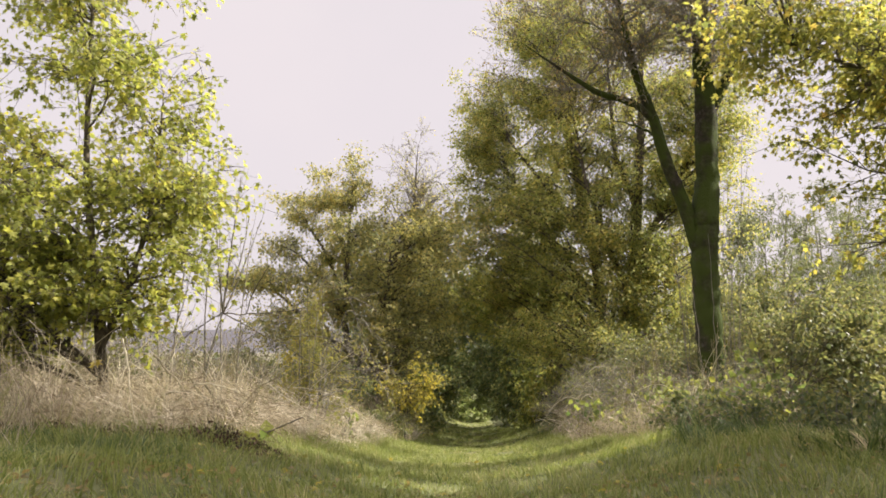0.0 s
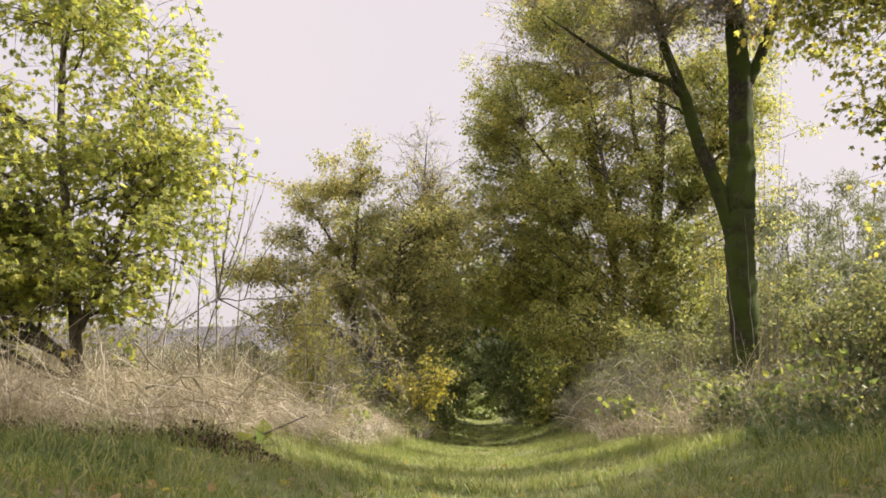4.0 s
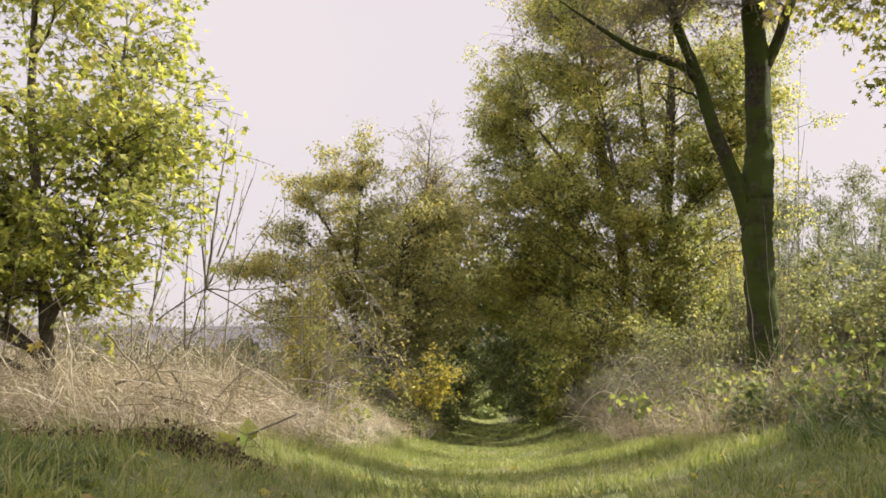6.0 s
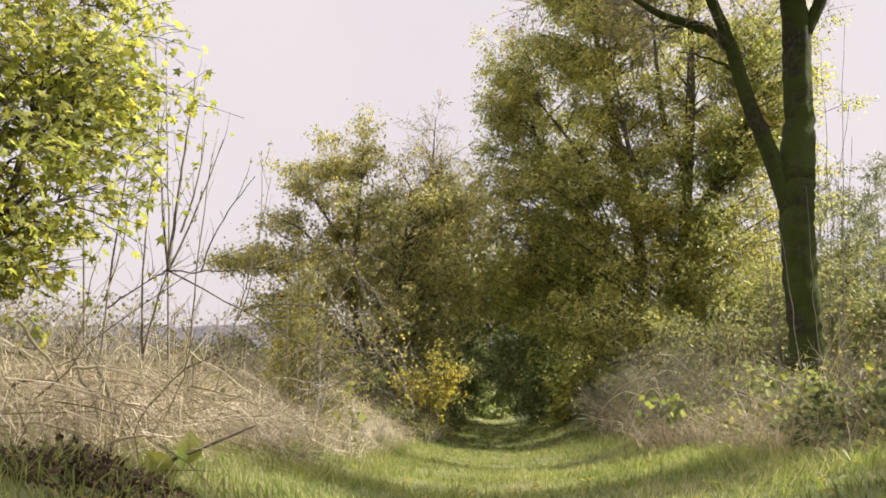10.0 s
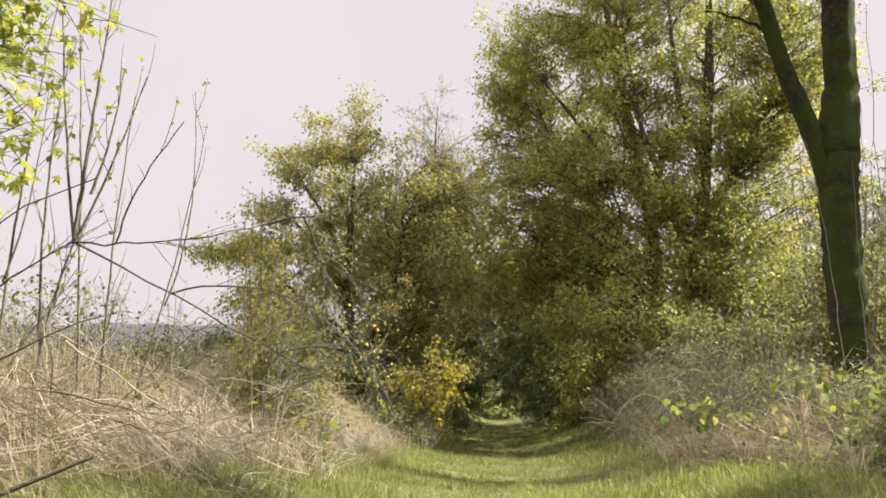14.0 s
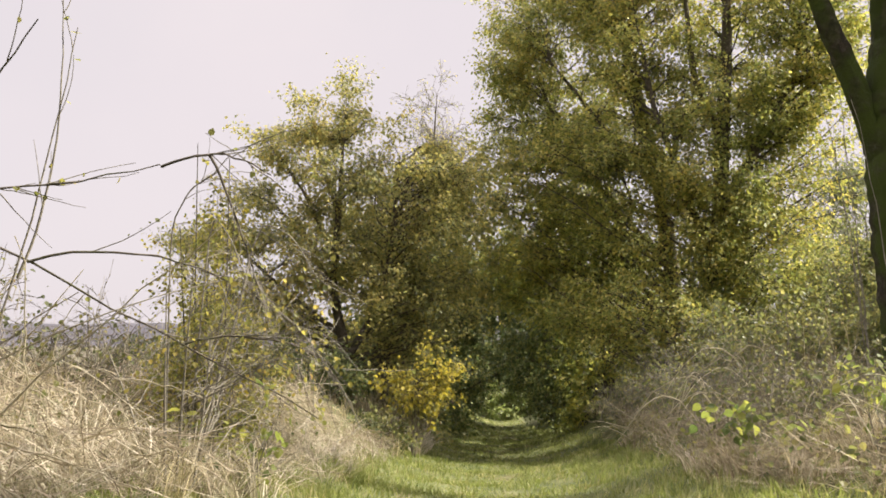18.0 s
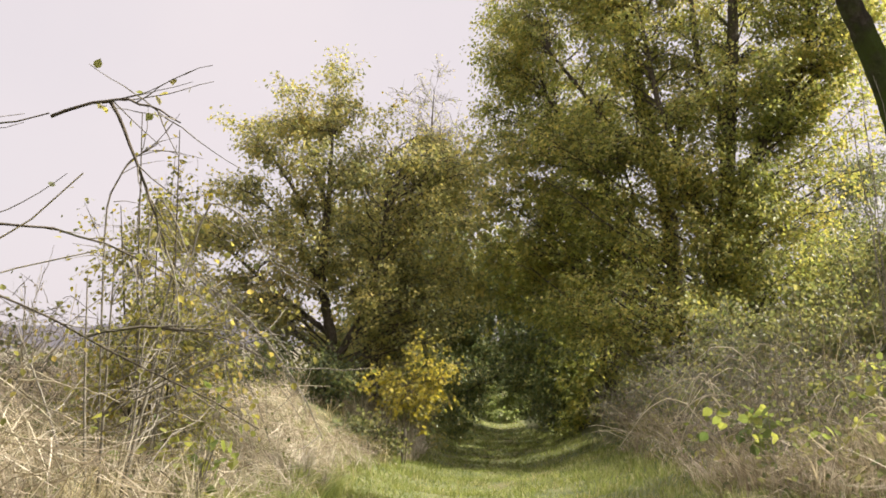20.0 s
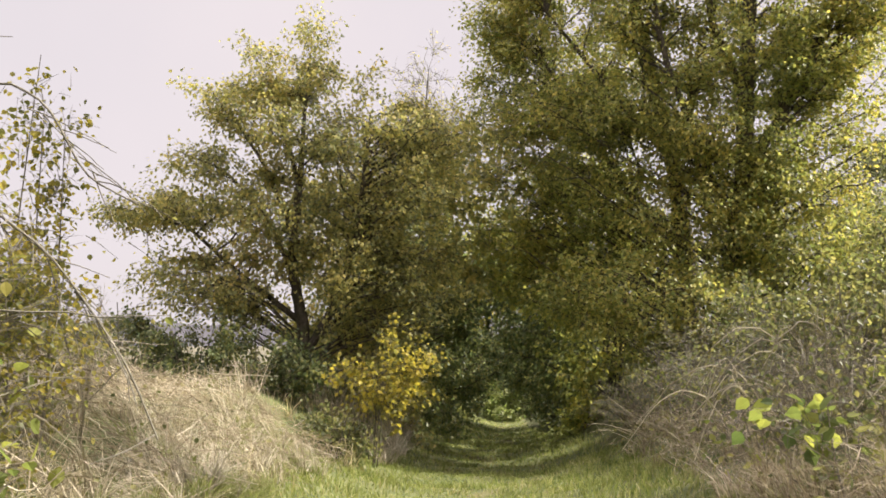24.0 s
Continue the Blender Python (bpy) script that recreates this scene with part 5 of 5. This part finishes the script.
for x, y, n, size, r, h, k in ((3.0, 13.6, 110, 0.10, 0.5, 0.7, 70), (3.5, 12.4, 120, 0.10, 0.55, 0.65, 70), (4.0, 13.2, 110, 0.09, 0.6, 0.8, 50), (3.2, 15.6, 90, 0.08, 0.5, 0.6, 40), (4.2, 9.9, 150, 0.09, 0.6, 0.8, 60), (4.4, 15.0, 120, 0.08, 0.7, 0.5, 0), (3.9, 18.8, 120, 0.07, 0.7, 0.8, 0), (4.2, 21.0, 150, 0.07, 0.8, 0.9, 0), (-1.75, 12.2, 80, 0.08, 0.4, 0.6, 40)):
    bramble(x, y, n, size, r, h, k)

# leaf litter under the trees at the start of the lane
x, y = scatter(-2.2, 3.2, 2.7, 6.4, 420, lambda x, y: patchy(x, y, 1.6) ** 2 * np.clip((6.6 - y) / 2.5, 0, 1))
n = len(x)
at = on_ground(x, y)
at[:, 2] += rng.uniform(0.0, 0.05, n)
litter = leaves("broad", at, rng.normal(0, 1, (n, 3)) * np.array([1, 1, 0.35]), rng.normal(0, 0.4, (n, 3)) + np.array([0, 0, 1.0]), rng.uniform(0.025, 0.055, n))
stuff("leaf_litter", [litter], M_BROWN, "brown and ochre leaf litter in the grass", "leaves")

# fallen leaves on the lane
n = 110
fx, fy = rng.uniform(-1.8, 2.4, n), 3.6 + 9.0 * rng.uniform(0, 1, n) ** 1.5
leaf_mesh = mesh_of("fallen_leaf", LEAF["maple"][0], [LEAF["maple"][1]], M_YELLOW)
for j in range(n):
    ob = tagged(new("fallen_leaf", leaf_mesh), "fallen yellow maple leaf lying in the grass", "leaf", "fallen leaves on the lane")
    ob.matrix_basis = pose(fx[j], fy[j], g(fx[j], fy[j]) + rng.uniform(0.01, 0.06), rng.uniform(-30, 30), rng.uniform(-30, 30), rng.uniform(0, 360)) @ Matrix.Scale(rng.uniform(0.045, 0.085), 4)

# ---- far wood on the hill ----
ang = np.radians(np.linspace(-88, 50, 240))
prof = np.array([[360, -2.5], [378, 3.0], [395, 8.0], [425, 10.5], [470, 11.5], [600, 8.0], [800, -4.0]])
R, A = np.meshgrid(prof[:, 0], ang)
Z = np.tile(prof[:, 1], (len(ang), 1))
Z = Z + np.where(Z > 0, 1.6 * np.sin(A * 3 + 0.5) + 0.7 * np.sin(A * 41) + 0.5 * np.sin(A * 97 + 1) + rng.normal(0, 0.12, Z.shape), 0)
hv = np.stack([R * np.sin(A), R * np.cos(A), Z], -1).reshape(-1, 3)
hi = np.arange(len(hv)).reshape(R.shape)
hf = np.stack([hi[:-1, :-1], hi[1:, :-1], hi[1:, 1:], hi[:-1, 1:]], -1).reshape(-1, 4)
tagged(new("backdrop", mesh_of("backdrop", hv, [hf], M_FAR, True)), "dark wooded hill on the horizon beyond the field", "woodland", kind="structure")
